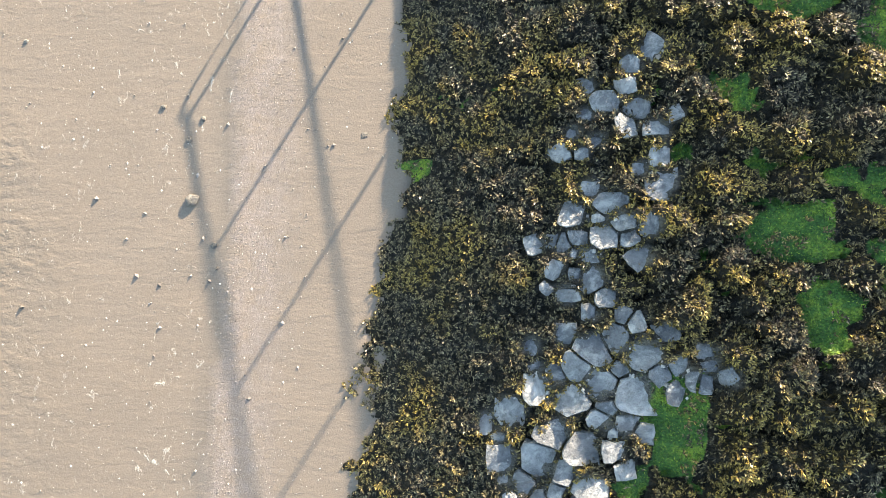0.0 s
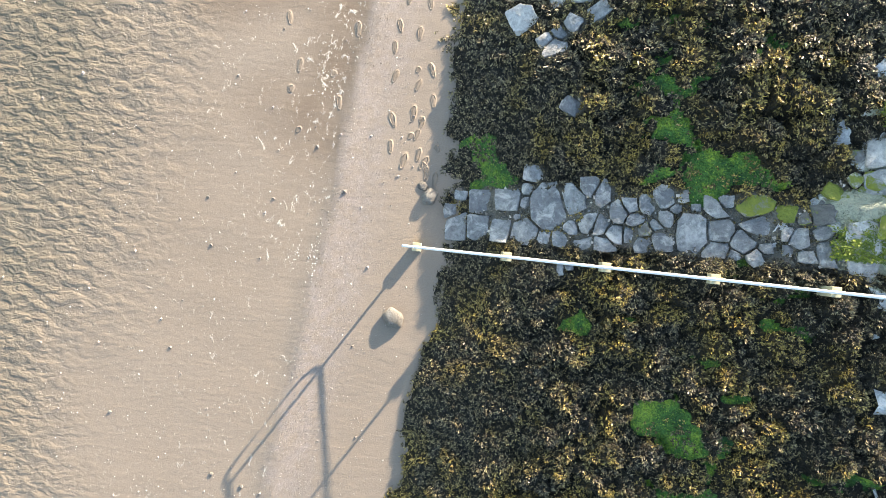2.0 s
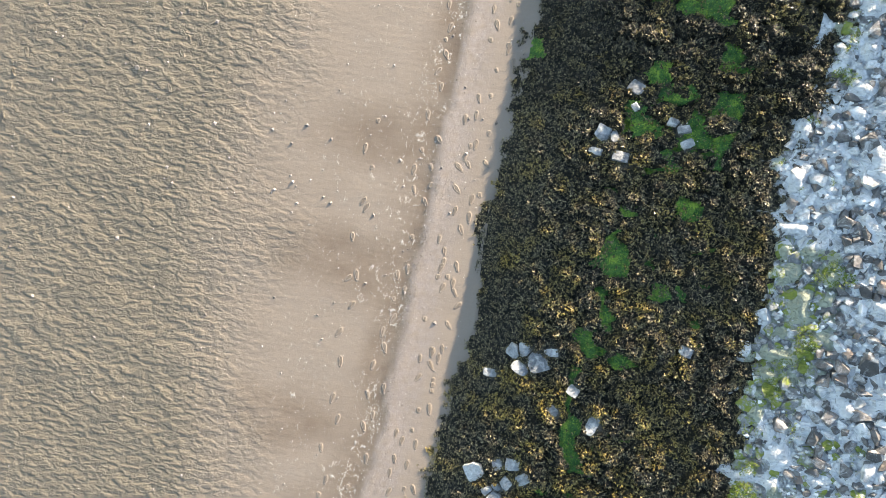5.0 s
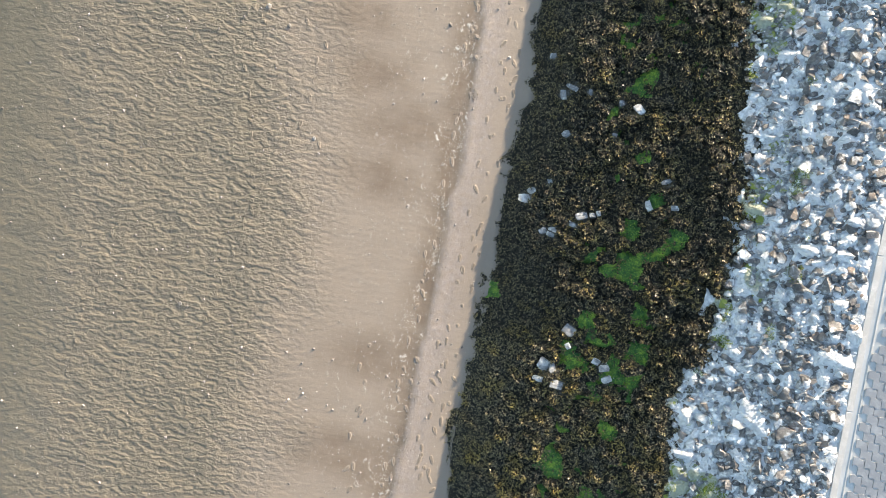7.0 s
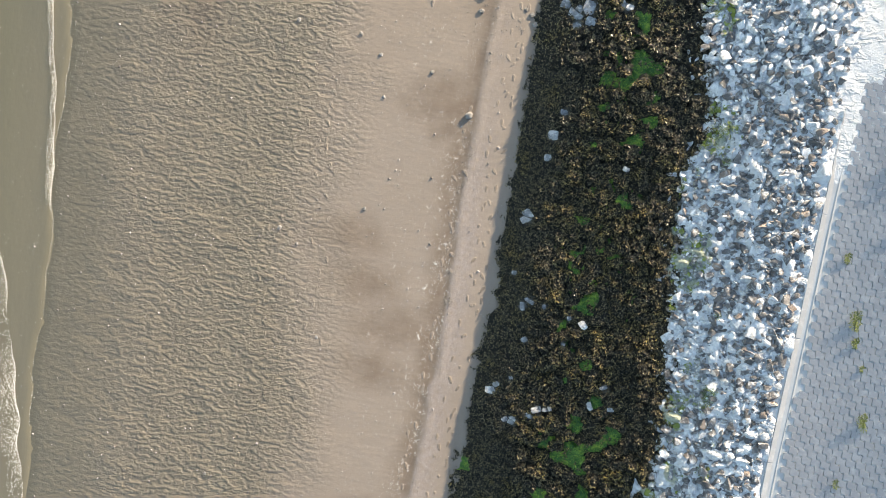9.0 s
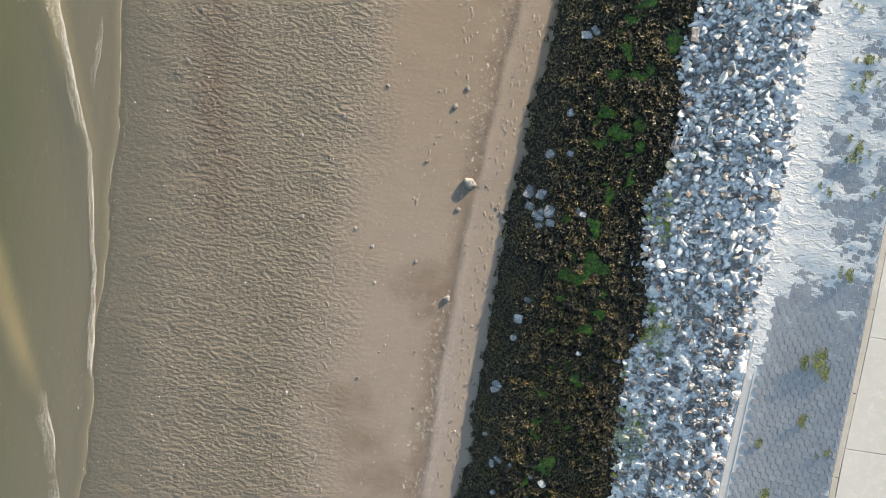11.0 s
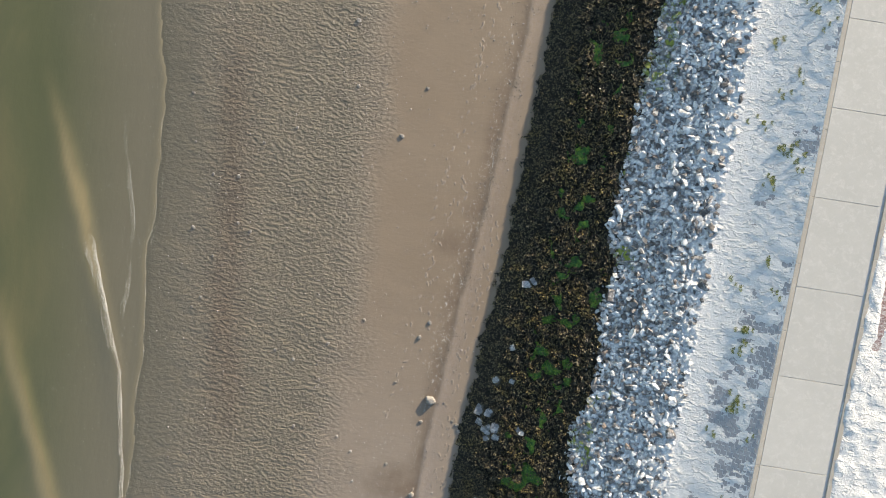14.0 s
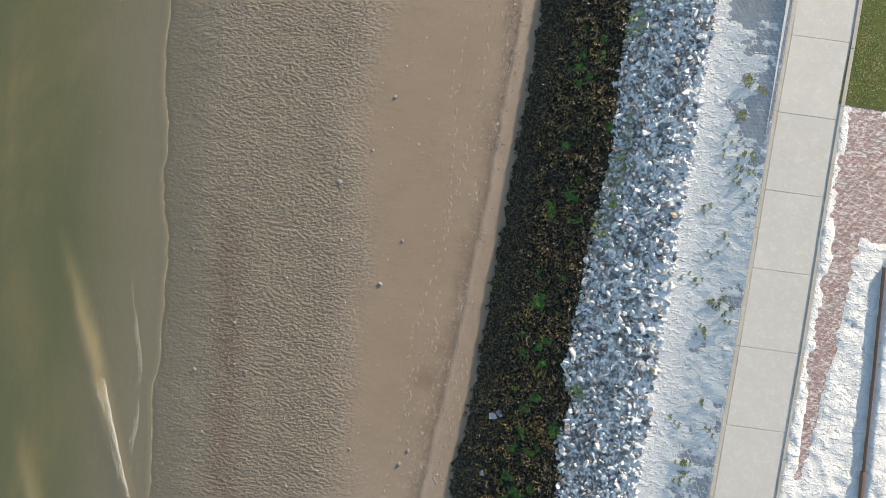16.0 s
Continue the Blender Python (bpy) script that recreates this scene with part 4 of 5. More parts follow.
def build_wrack(name, y0, y1, density, per_tuft, size, slim, seed, material):
    """Tufts of fronds that fan outward from the heads of the tussocks, thick on their tops."""
    rng = np.random.default_rng(seed)
    n = int((y1 - y0) * 10.4 * density / per_tuft)
    y = rng.uniform(y0, y1, n)
    x = along(EDGE_WEED, y) - 0.8 + rng.random(n) * 10.4
    keep = weed_cover(x, y) > 0.0
    x, y = x[keep], y[keep]
    n = len(x)
    made = tussocks(x, y)
    z, cover, bare, algae = weed_top(x, y, made)
    clump = fbm(x * 3.1, y * 3.1, 2, 73)
    thick = 0.6 + 0.4 * np.clip(0.7 * made[0] + 0.5 * made[1], 0, 1)
    keep = (rng.random(n) < thick) & (rng.random(n) > np.maximum(on_stone(x, y), (0.3 + 0.65 * (clump < 0.5)) * step(0.3, 0.8, bare))) & (rng.random(n) > (0.97 - 0.6 * (clump > 0.6)) * step(0.2, 0.45, algae))
    x, y, z = x[keep], y[keep], z[keep]
    big, small, ox, oy, pick, head = (m[keep] for m in made)
    n = len(x)
    # rises with the dome: real golden tips, and sun on crests as colour
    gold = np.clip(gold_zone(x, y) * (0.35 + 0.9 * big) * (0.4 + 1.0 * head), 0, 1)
    k = per_tuft
    out = np.arctan2(oy, ox - 0.03) + rng.normal(0, 0.75, n)
    turn = np.repeat(out, k) + np.tile(np.linspace(-0.8, 0.8, k), n) + rng.normal(0, 0.25, n * k)
    lift = np.repeat(np.clip(-0.15 + 0.85 * small + rng.normal(0, 0.22, n), -0.5, 1.2), k) + rng.normal(0, 0.2, n * k)
    gold = np.repeat(gold, k) * rng.uniform(0.7, 1.0, n * k)
    length = size * rng.uniform(0.6, 1.35, n * k)
    width = length * rng.uniform(0.7, 1.3, n * k) * slim
    X, Y, Z = np.repeat(x, k) + rng.normal(0, 0.008, n * k), np.repeat(y, k) + rng.normal(0, 0.008, n * k), np.repeat(z, k)
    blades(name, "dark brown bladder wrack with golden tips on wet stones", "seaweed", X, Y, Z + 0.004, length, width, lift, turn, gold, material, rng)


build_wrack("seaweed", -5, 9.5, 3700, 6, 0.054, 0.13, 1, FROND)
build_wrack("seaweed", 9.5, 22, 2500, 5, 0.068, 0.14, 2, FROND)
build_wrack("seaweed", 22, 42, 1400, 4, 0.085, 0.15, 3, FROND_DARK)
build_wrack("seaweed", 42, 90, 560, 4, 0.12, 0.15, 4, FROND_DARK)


def build_green(seed):
    rng = np.random.default_rng(seed)
    n = 500000
    y = -6 + 60 * rng.random(n) ** 1.9
    x = along(EDGE_WEED, y) + rng.random(n) * 8.5
    z, cover, bare, algae = weed_top(x, y)
    keep = (algae > 0.4) & (cover > 0.05) & (bare < 0.5)
    x, y, z = x[keep], y[keep], z[keep]
    n = len(x)
    length = rng.uniform(0.015, 0.045, n) * (1 + y / 30)
    blades("green_algae", "bright green sea lettuce film between the wrack", "algae", x, y, z + 0.003, length, length * 0.14, rng.uniform(0.1, 1.0, n), rng.uniform(0, 6.28, n), rng.random(n), GREEN, rng)


build_green(4)


def build_gravel(seed):
    rng = np.random.default_rng(seed)
    n = 26000
    y = -6 + 34 * rng.random(n) ** 1.5
    x = along(EDGE_WEED, y) + rng.random(n) * 7
    z, cover, bare, algae = weed_top(x, y)
    keep = (bare > 0.35) & (cover > 0.1) & (fbm(x * 2.5, y * 2.5, 2, 77) > 0.42)
    x, y, z = x[keep], y[keep], z[keep]
    scatter_lumps("gravel", "small pale gravel between the set stones", "gravel", x, y, z + 0.004, 0.008 + 0.035 * rng.random(len(x)) ** 4, SHELL, rng)


build_gravel(17)


def build_fringe(seed):
    rng = np.random.default_rng(seed)
    n = 150000
    y = 7.5 + 66 * rng.random(n) ** 1.3
    x = along(EDGE_ROCK, y) - 0.35 + 1.9 * rng.random(n) ** 1.4
    patch = fbm(x * 1.6, y * 1.3, 3, 87) + 0.5 * (fbm(x * 0.5, y * 0.35, 3, 83) - 0.5) + 0.1 * (y < 13) - 0.07 * step(13, 16, y) - 0.01 * step(32, 44, y)
    keep = patch + 0.1 * rng.random(n) > 0.68
    x, y = x[keep], y[keep]
    n = len(x)
    length = rng.uniform(0.03, 0.085, n)
    blades("green_algae", "yellow-green weed draped over the foot of the rubble", "algae", x, y, height(x, y) + 0.06 + 0.12 * fbm(x * 3, y * 3, 2, 88), length, length * 0.16, rng.uniform(-0.3, 0.5, n), 3.14 + rng.normal(0, 0.9, n), rng.random(n), LETTUCE, rng)


build_fringe(19)


# ---------- stones ----------
def shard_mesh(name, seed, material, flat=0.6, boxy=0.65, count=15):
    """An angular broken stone about one metre across: the hull of a few scattered corners."""
    rng = random.Random(seed)
    bm = bmesh.new()
    for k in range(count):
        v = Vector((rng.gauss(0, 1), rng.gauss(0, 1), rng.gauss(0, 1))).normalized()
        v = Vector([math.copysign(abs(c) ** boxy, c) for c in v]) * rng.uniform(0.46, 0.56)
        bm.verts.new((v.x, v.y, v.z * flat))
    made = bmesh.ops.convex_hull(bm, input=bm.verts)
    bmesh.ops.delete(bm, geom=[g for g in made["geom_interior"] if isinstance(g, bmesh.types.BMVert)], context="VERTS")
    bmesh.ops.dissolve_limit(bm, angle_limit=radians(16), verts=bm.verts, edges=bm.edges)
    me = from_bm(name, bm, material, True)
    me.set_sharp_from_angle(angle=radians(38))
    return me


def family(name, material, count, first, flat=0.6, boxy=0.65):
    return [shard_mesh(name, first + k, material, flat, boxy) for k in range(count)]


slope = tagged(new("stone_revetment"), "sloping sea defence of set grey stones", "sea defence", kind="structure")


def cut(poly, nx, ny, far):
    """What of a convex outline lies on the near side of a line."""
    out = []
    for k, (ax, ay) in enumerate(poly):
        bx, by = poly[(k + 1) % len(poly)]
        da, db = ax * nx + ay * ny - far, bx * nx + by * ny - far
        if da <= 0:
            out.append((ax, ay))
        if da * db < 0:
            f = da / (da - db)
            out.append((ax + f * (bx - ax), ay + f * (by - ay)))
    return out


def stone_outline(index, rng):
    """A split block's outline, trimmed where its neighbours lie against it."""
    x, y, w, h, turn, key = FITTED[index]
    if y > 9:
        turn, w, h = turn + rng.uniform(-40, 40), w * rng.uniform(0.75, 1.2), h * rng.uniform(0.75, 1.2)
    grow = 1.12 if y < 16 else 0.9
    w, h = w * grow, h * grow
    c, s = math.cos(radians(turn)), math.sin(radians(turn))
    pts = []
    for sx, sy in ((-1, -1), (1, -1), (1, 1), (-1, 1)):
        a, b = (rng.uniform(0.03, 0.15), rng.uniform(0.03, 0.15)) if rng.random() < 0.5 else (rng.uniform(0.1, 0.75), rng.uniform(0.1, 0.6))
        pts += [(sx * (1 - a), sy), (sx, sy * (1 - b))]
    poly = [(0.5 * (w * p * c - h * q * s), 0.5 * (w * p * s + h * q * c)) for p, q in pts]
    poly = sorted(poly, key=lambda p: math.atan2(p[1], p[0]))
    for k, o in enumerate(FITTED):
        dx, dy = o[0] - x, o[1] - y
        d = math.hypot(dx, dy)
        if k == index or d > 1.1 or d < 0.02:
            continue
        mine, other = 0.25 * (w + h), 0.25 * (o[2] + o[3]) * grow
        poly = cut(poly, dx / d, dy / d, d * mine / (mine + other) - 0.014) if d < 1.45 * (mine + other) else poly
        if len(poly) < 3:
            return []
    return poly


def set_stone(index, material, rng):
    """One set stone: straight split sides, worn arrises and an uneven, slightly tilted top."""
    x, y = FITTED[index][:2]
    poly = stone_outline(index, rng)
    if len(poly) < 3:
        return
    mx, my = sum(p[0] for p in poly) / len(poly), sum(p[1] for p in poly) / len(poly)
    wide = max(math.hypot(p[0] - mx, p[1] - my) for p in poly)
    if wide < 0.06:
        return
    outline = []
    for k, (ax, ay) in enumerate(poly):
        bx, by = poly[(k + 1) % len(poly)]
        d = math.hypot(bx - ax, by - ay)
        if d < 0.025:
            continue
        outline.append((ax - mx, ay - my))
        if d > 0.12:
            f, j = rng.uniform(0.35, 0.65), min(0.1 * d, 0.022)
            outline.append((ax + f * (bx - ax) - mx + rng.uniform(-j, 0.3 * j), ay + f * (by - ay) - my + rng.uniform(-j, 0.3 * j)))
    n = len(outline)
    if n < 3:
        return
    z = float(height(x + mx, y + my))
    lean = math.atan((float(height(x + mx + 0.3, y)) - float(height(x + mx - 0.3, y))) / 0.6)
    top = rng.uniform(0.05, 0.12) if y < 9 else rng.uniform(0.08, 0.18)
    tilt = rng.uniform(-0.4, 0.15), rng.uniform(-0.38, 0.2)
    verts, faces = [], []
    worn = min(0.25, 0.018 / wide)
    rings = ((1.0, -0.22), (1.0, top - 0.03), (1 - 0.35 * worn, top - 0.012), (1 - worn, top), (0.55, top + 0.008))
    for r, (scale, up) in enumerate(rings):
        for px, py in outline:
            px, py = px * scale, py * scale
            bump = rng.uniform(-0.006, 0.006) if r in (2, 3) else rng.uniform(-0.013, 0.013) if r == 4 else 0
            verts.append((px / math.cos(lean), py, up + (px * tilt[0] + py * tilt[1] if r else 0) + bump))
    verts.append((0, 0, top + rng.uniform(0, 0.02)))
    for r in range(len(rings) - 1):
        faces += [(r * n + k, r * n + (k + 1) % n, (r + 1) * n + (k + 1) % n, (r + 1) * n + k) for k in range(n)]
    faces += [((len(rings) - 1) * n + k, (len(rings) - 1) * n + (k + 1) % n, len(rings) * n) for k in range(n)]
    me = mesh_of("stone", verts, faces, material)
    me.set_sharp_from_angle(angle=radians(32))
    part("stone", me, slope, m=Matrix.Translation((x + mx, y + my, z)) @ Matrix.Rotation(-lean, 4, "Y"))


rng = random.Random(12)
for k, (x, y, w, h, turn, key) in enumerate(FITTED):
    pale = key in ("cluster_white", "upper") or key[:3] in ("mid", "far") and rng.random() < 0.2 or rng.random() < 0.05
    set_stone(k, MOSSY if key in ("strip_green", "green") else PALE if pale else SLATE, rng)


# ---------- rubble band in pale grout ----------
def build_grout():
    ys = np.concatenate((np.arange(-300, -8, 40), np.arange(-8, 92, 0.13), np.arange(95, 400, 40)))
    t = np.linspace(0, 1, 50)
    lo, hi = along(EDGE_ROCK, ys) - 0.9, along(EDGE_BEAM, ys) - 0.02
    X = lo[:, None] + t[None] * (hi - lo)[:, None]
    Y = np.repeat(ys[:, None], len(t), 1)
    z = height(X, Y) + 0.5 * np.abs(fbm(X * 1.9, Y * 1.9, 2, 81) - 0.5) + 0.06 * (grain(X * 4.2, Y * 4.2, 82) - 0.5) - 0.03 - 0.1 * (1 - step(0, 0.12, t))[None] - 0.04 * step(38, 46, Y)
    v = np.repeat(t[None], len(ys), 0)
    algae = step(0.0, 0.12, v) * (1 - step(0.3, 0.6, v)) * step(0.42, 0.6, fbm(X * 0.5, Y * 0.35, 3, 83)) * (1 - 0.75 * step(34, 44, Y))
    return part("grout", sheet("grout", X, ys, z, GROUT, {"algae": algae}), slope, "pale grout between the rubble stones")


build_grout()


RUBBLES = family("rubble_block", RUBBLE, 16, 200, 0.62)
RUBBLES_PALE = family("smeared_block", SMEARED, 12, 250, 0.5, 0.75)
RUBBLES_MOSSY = family("rubble_algae_block", RUBBLE_MOSSY, 8, 230, 0.55, 0.75)


def rubble_spots(seed):
    """Uneven rows of rubble from the weed's edge up to the beam."""
    rng = np.random.default_rng(seed)
    out, cell = [], {}
    tries = 80000
    ys = rng.uniform(-8, 91, tries)
    ts = rng.random(tries)
    rs = rng.uniform(0.085, 0.24, tries) * np.where(rng.random(tries) < 0.1, 1.5, 1.0)
    lo, hi = along(EDGE_ROCK, ys) - 0.35, along(EDGE_BEAM, ys) - 0.25
    xs = lo + ts * (hi - lo)
    for x, y, t, r in zip(xs, ys, ts, rs):
        if y < 8 and x < 8.4:
            continue
        i, j = int(x / 0.6), int(y / 0.6)
        clear = True
        for a in (-1, 0, 1):
            for b in (-1, 0, 1):
                for (x2, y2, r2) in cell.get((i + a, j + b), ()):
                    if (x - x2) ** 2 + (y - y2) ** 2 < (0.57 * (r + r2)) ** 2:
                        clear = False
        if clear:
            cell.setdefault((i, j), []).append((x, y, r))
            out.append((x, y, t, r))
    return out


def joined_blocks(name, label, items, meshes, parent, smooth=True):
    """Copies of a few block meshes joined into one mesh."""
    shapes = []
    for me in meshes:
        co = np.array([v.co[:] for v in me.vertices])
        shapes.append((co, [p.vertices[:] for p in me.polygons]))
    verts, loops, sizes, base = [], [], [], 0
    for k, m in items:
        co, faces = shapes[k]
        mm = np.array(m)
        verts.append(co @ mm[:3, :3].T + mm[:3, 3])
        for f in faces:
            loops.extend(v + base for v in f)
            sizes.append(len(f))
        base += len(co)
    me = raw_mesh(name, np.concatenate(verts), np.array(loops), np.array(sizes), meshes[0].materials[0], smooth)
    if smooth:
        me.set_sharp_from_angle(angle=radians(38))
    return tagged(part(name, me, parent, label), kind="stuff")


def build_rubble():
    rng = random.Random(31)
    spots = rubble_spots(31)
    near = sorted((s for s in spots if s[1] < 33), key=lambda s: s[1])
    single = {id(s) for s in near[-300:]}
    mossy, plain, pale = [], [], []
    for s in spots:
        x, y, t, r = s
        green = (y < 14.5 and t < 0.6 and rng.random() < 0.6) or t < (0.3 if y < 40 else 0.22) and float(fbm(np.array(x * 0.5), np.array(y * 0.35), 3, 83)) > 0.5
        smeared = not green and rng.random() < (0.5 - 0.25 * t if y < 42 else 0.58 + 0.2 * t)
        kinds = RUBBLES_MOSSY if green else RUBBLES_PALE if smeared else RUBBLES
        z, dz = float(height(x, y)), (float(height(x + 0.3, y)) - float(height(x - 0.3, y))) / 0.6
        m = Matrix.Translation((x, y, z + 0.05 + r * (rng.uniform(-0.35, 0.1) if y < 42 else rng.uniform(-0.1, 0.4)))) @ Matrix.Rotation(-math.atan(dz) + rng.uniform(-0.2, 0.3), 4, "Y") @ Matrix.Rotation(rng.uniform(-0.25, 0.25), 4, "X")
        m = m @ Matrix.Rotation(rng.uniform(0, 6.28), 4, "Z") @ Matrix.Diagonal((2 * r * rng.uniform(0.85, 1.25), 2 * r * rng.uniform(0.65, 1.0), 2 * r * rng.uniform(0.7, 1.1) * (0.65 if green else 1), 1))
        m = m @ Matrix.Diagonal((1.1, 1.0, 1.0, 1)) if y > 42 else m
        k = rng.randrange(len(kinds))
        if id(s) in single:
            part("rubble_stone", kinds[k], slope, m=m)
        elif green:
            mossy.append((k, m))
        elif smeared:
            pale.append((k, m))
        else:
            plain.append((k, m))
    joined_blocks("rubble", "grey and white rubble stones set in grout", plain, RUBBLES, slope)
    joined_blocks("rubble", "rubble stones smeared white with grout", pale, RUBBLES_PALE, slope)
    g = np.random.default_rng(33)
    n = 15000
    y = -6 + 96 * g.random(n) ** 1.15
    t = g.random(n)
    x = along(EDGE_ROCK, y) - 0.3 + t * (along(EDGE_BEAM, y) - along(EDGE_ROCK, y))
    x, y = x[(y > 8.5) | (x > 8.2)], y[(y > 8.5) | (x > 8.2)]
    n = len(x)
    scatter_lumps("stone_chips", "small grey and white stone chips between the rubble", "stone chips", x, y, height(x, y) + 0.03, 0.03 + 0.07 * g.random(n) ** 2, CHIPS, g, 0.9)
    joined_blocks("rubble", "rubble stones stained with yellow-green algae", mossy, RUBBLES_MOSSY, slope)


build_rubble()


# ---------- beam, pavers, blown sand, promenade ----------
def ribbon(name, left, right, lift, drop, y0, y1, piece, material, parent, label="", gap=0.02):
    """Straight pieces end to end between two edges: each a bevelled bar of its own."""
    y = y0
    while y < y1:
        a, b = y + gap / 2, y + piece - gap / 2
        xa, xb, wa, wb = float(left(a)), float(left(b)), float(right(a)), float(right(b))
        za, zb = float(lift((xa + wa) / 2, a)), float(lift((xb + wb) / 2, b))
        bm = bmesh.new()
        low = [bm.verts.new(p) for p in ((xa, a, za - drop), (wa, a, za - drop), (wb, b, zb - drop), (xb, b, zb - drop))]
        top = [bm.verts.new(p) for p in ((xa, a, za), (wa, a, za), (wb, b, zb), (xb, b, zb))]
        bm.faces.new(top)
        bm.faces.new(low[::-1])
        for k in range(4):
            bm.faces.new((low[k], low[(k + 1) % 4], top[(k + 1) % 4], top[k]))
        edges = [e for e in bm.edges if e.verts[0] in top and e.verts[1] in top]
        bmesh.ops.bevel(bm, geom=edges, offset=0.018, segments=2, profile=0.6, affect="EDGES")
        part(name, from_bm(name, bm, material), parent, label)
        y += piece


bank = tagged(new("paved_bank"), "bank of interlocking grey concrete blocks under blown sand", "pavement", kind="structure")
ribbon("toe_beam", lambda y: along(EDGE_BEAM, y), lambda y: along(EDGE_BEAM, y) + 0.30, lambda x, y: height(x, y) + 0.02, 0.35, -8, 92, 5.0, BEAM, bank, "narrow concrete beam at the foot of the paving")
ribbon("toe_beam", lambda y: along(EDGE_BEAM, y) + 0.36, lambda y: along(EDGE_BEAM, y) + 0.46, lambda x, y: height(x, y) + 0.015, 0.35, -8, 92, 5.0, BEAM, bank)


def paver_mesh(name, w, h):
    """A block with two wavy sides, as they lock into one another."""
    n = 6
    pts = [(-w / 2 + w * k / n, -h / 2 + 0.035 * math.sin(2 * math.pi * k / n)) for k in range(n + 1)]
    pts += [(w / 2 - w * k / n, h / 2 + 0.035 * math.sin(2 * math.pi * (n - k) / n)) for k in range(n + 1)]
    m = len(pts)
    verts = [(x * 0.985, y * 0.985, -0.04) for x, y in pts] + [(x * 0.985, y * 0.985, 0.029) for x, y in pts] + [(x * 0.968, y * 0.968, 0.032) for x, y in pts]
    faces = [tuple(range(2 * m, 3 * m))]
    for r in (0, 1):
        faces += [(r * m + k, r * m + (k + 1) % m, (r + 1) * m + (k + 1) % m, (r + 1) * m + k) for k in range(m)]
    return mesh_of(name, verts, faces, PAVER, False)


def build_pavers():
    w, h = 0.325, 0.275
    me = paver_mesh("paver", w - 0.006, h - 0.006)
    rng = random.Random(5)
    joined = []
    count = 0
    rows = int(88 / h)
    for j in range(rows):
        y = 4 + j * h
        e, f = float(along(EDGE_BEAM, y)) + 0.48, float(along(EDGE_KERB, y)) - 0.01
        x = f - w / 2 - (w / 2 if j % 2 else 0)
        if j % 2 and y > 34:
            joined.append((0, Matrix.Translation((f - w / 4, y, float(height(f - w / 4, y)))) @ Matrix.Rotation(-0.2, 4, "Y") @ Matrix.Diagonal((0.48, 1, 1, 1))))
        while x > e + 0.3 * w:
            z = float(height(x, y))
            m = Matrix.Translation((x, y, z + rng.uniform(-0.004, 0.004))) @ Matrix.Rotation(-math.atan((float(height(x + 0.15, y)) - float(height(x - 0.15, y))) / 0.3) + rng.uniform(-0.005, 0.005), 4, "Y") @ Matrix.Rotation(rng.uniform(-0.008, 0.008), 4, "X")
            if float(drift_depth(np.array([x]), np.array([y]))[0]) > 0.05:
                x -= w
                continue
            if 28.4 < y < 34.5 and count < 300:
                part("paver", me, bank, m=m)
                count += 1
            else:
                joined.append((0, m))
            x -= w
    joined_blocks("pavers", "interlocking grey concrete blocks with wavy edges", joined, [me], bank, False)
    ys = np.concatenate(([-300], np.arange(-8, 93, 1.0), [400]))
    t = np.linspace(0, 1, 40)
    lo, hi = along(EDGE_BEAM, ys) - 0.1, along(EDGE_KERB, ys) + 0.1
    X = lo[:, None] + t[None] * (hi - lo)[:, None]
    z = height(X, np.repeat(ys[:, None], 40, 1)) + 0.01
    part("bedding", sheet("bedding", X, ys, z, BEDDING), bank, "sandy bedding between the blocks")


PLANTS_A = [(14.25, 33.08), (14.31, 32.21), (14.63, 31.29), (15.0, 29.3), (14.4, 26.75), (13.59, 35.43), (14.41, 56.32), (15.2, 53.76), (15.23, 52.41), (15.8, 52.75), (15.4, 49.25), (15.53, 49.89),
            (15.92, 49.54), (14.68, 47.45), (16.36, 47.66), (16.04, 43.86), (14.9, 39.52), (15.56, 39.81), (15.77, 39.19), (15.2, 36.88), (15.9, 35.45), (16.32, 35.7), (15.38, 62.48), (15.56, 64.57), (16.36, 63.9)]
PLANTS_B = [(15.83, 57.94), (16.25, 56.37), (14.89, 74.64), (15.25, 75.19), (16.53, 74.62), (16.67, 71.9), (14.17, 70.66), (15.67, 68.87), (13.95, 66.21), (15.44, 64.53), (15.29, 62.62), (16.7, 63.39),
            (15.81, 79.42), (16.36, 79.08), (16.6, 79.03), (15.78, 77.12), (16.13, 74.49), (15.7, 72.73), (16.06, 72.58), (15.74, 73.68), (15.06, 67.5), (14.47, 65.5), (15.97, 64.45), (15.39, 53.85), (16.5, 73.4)]
PLANT_SPOTS = PLANTS_A + PLANTS_B


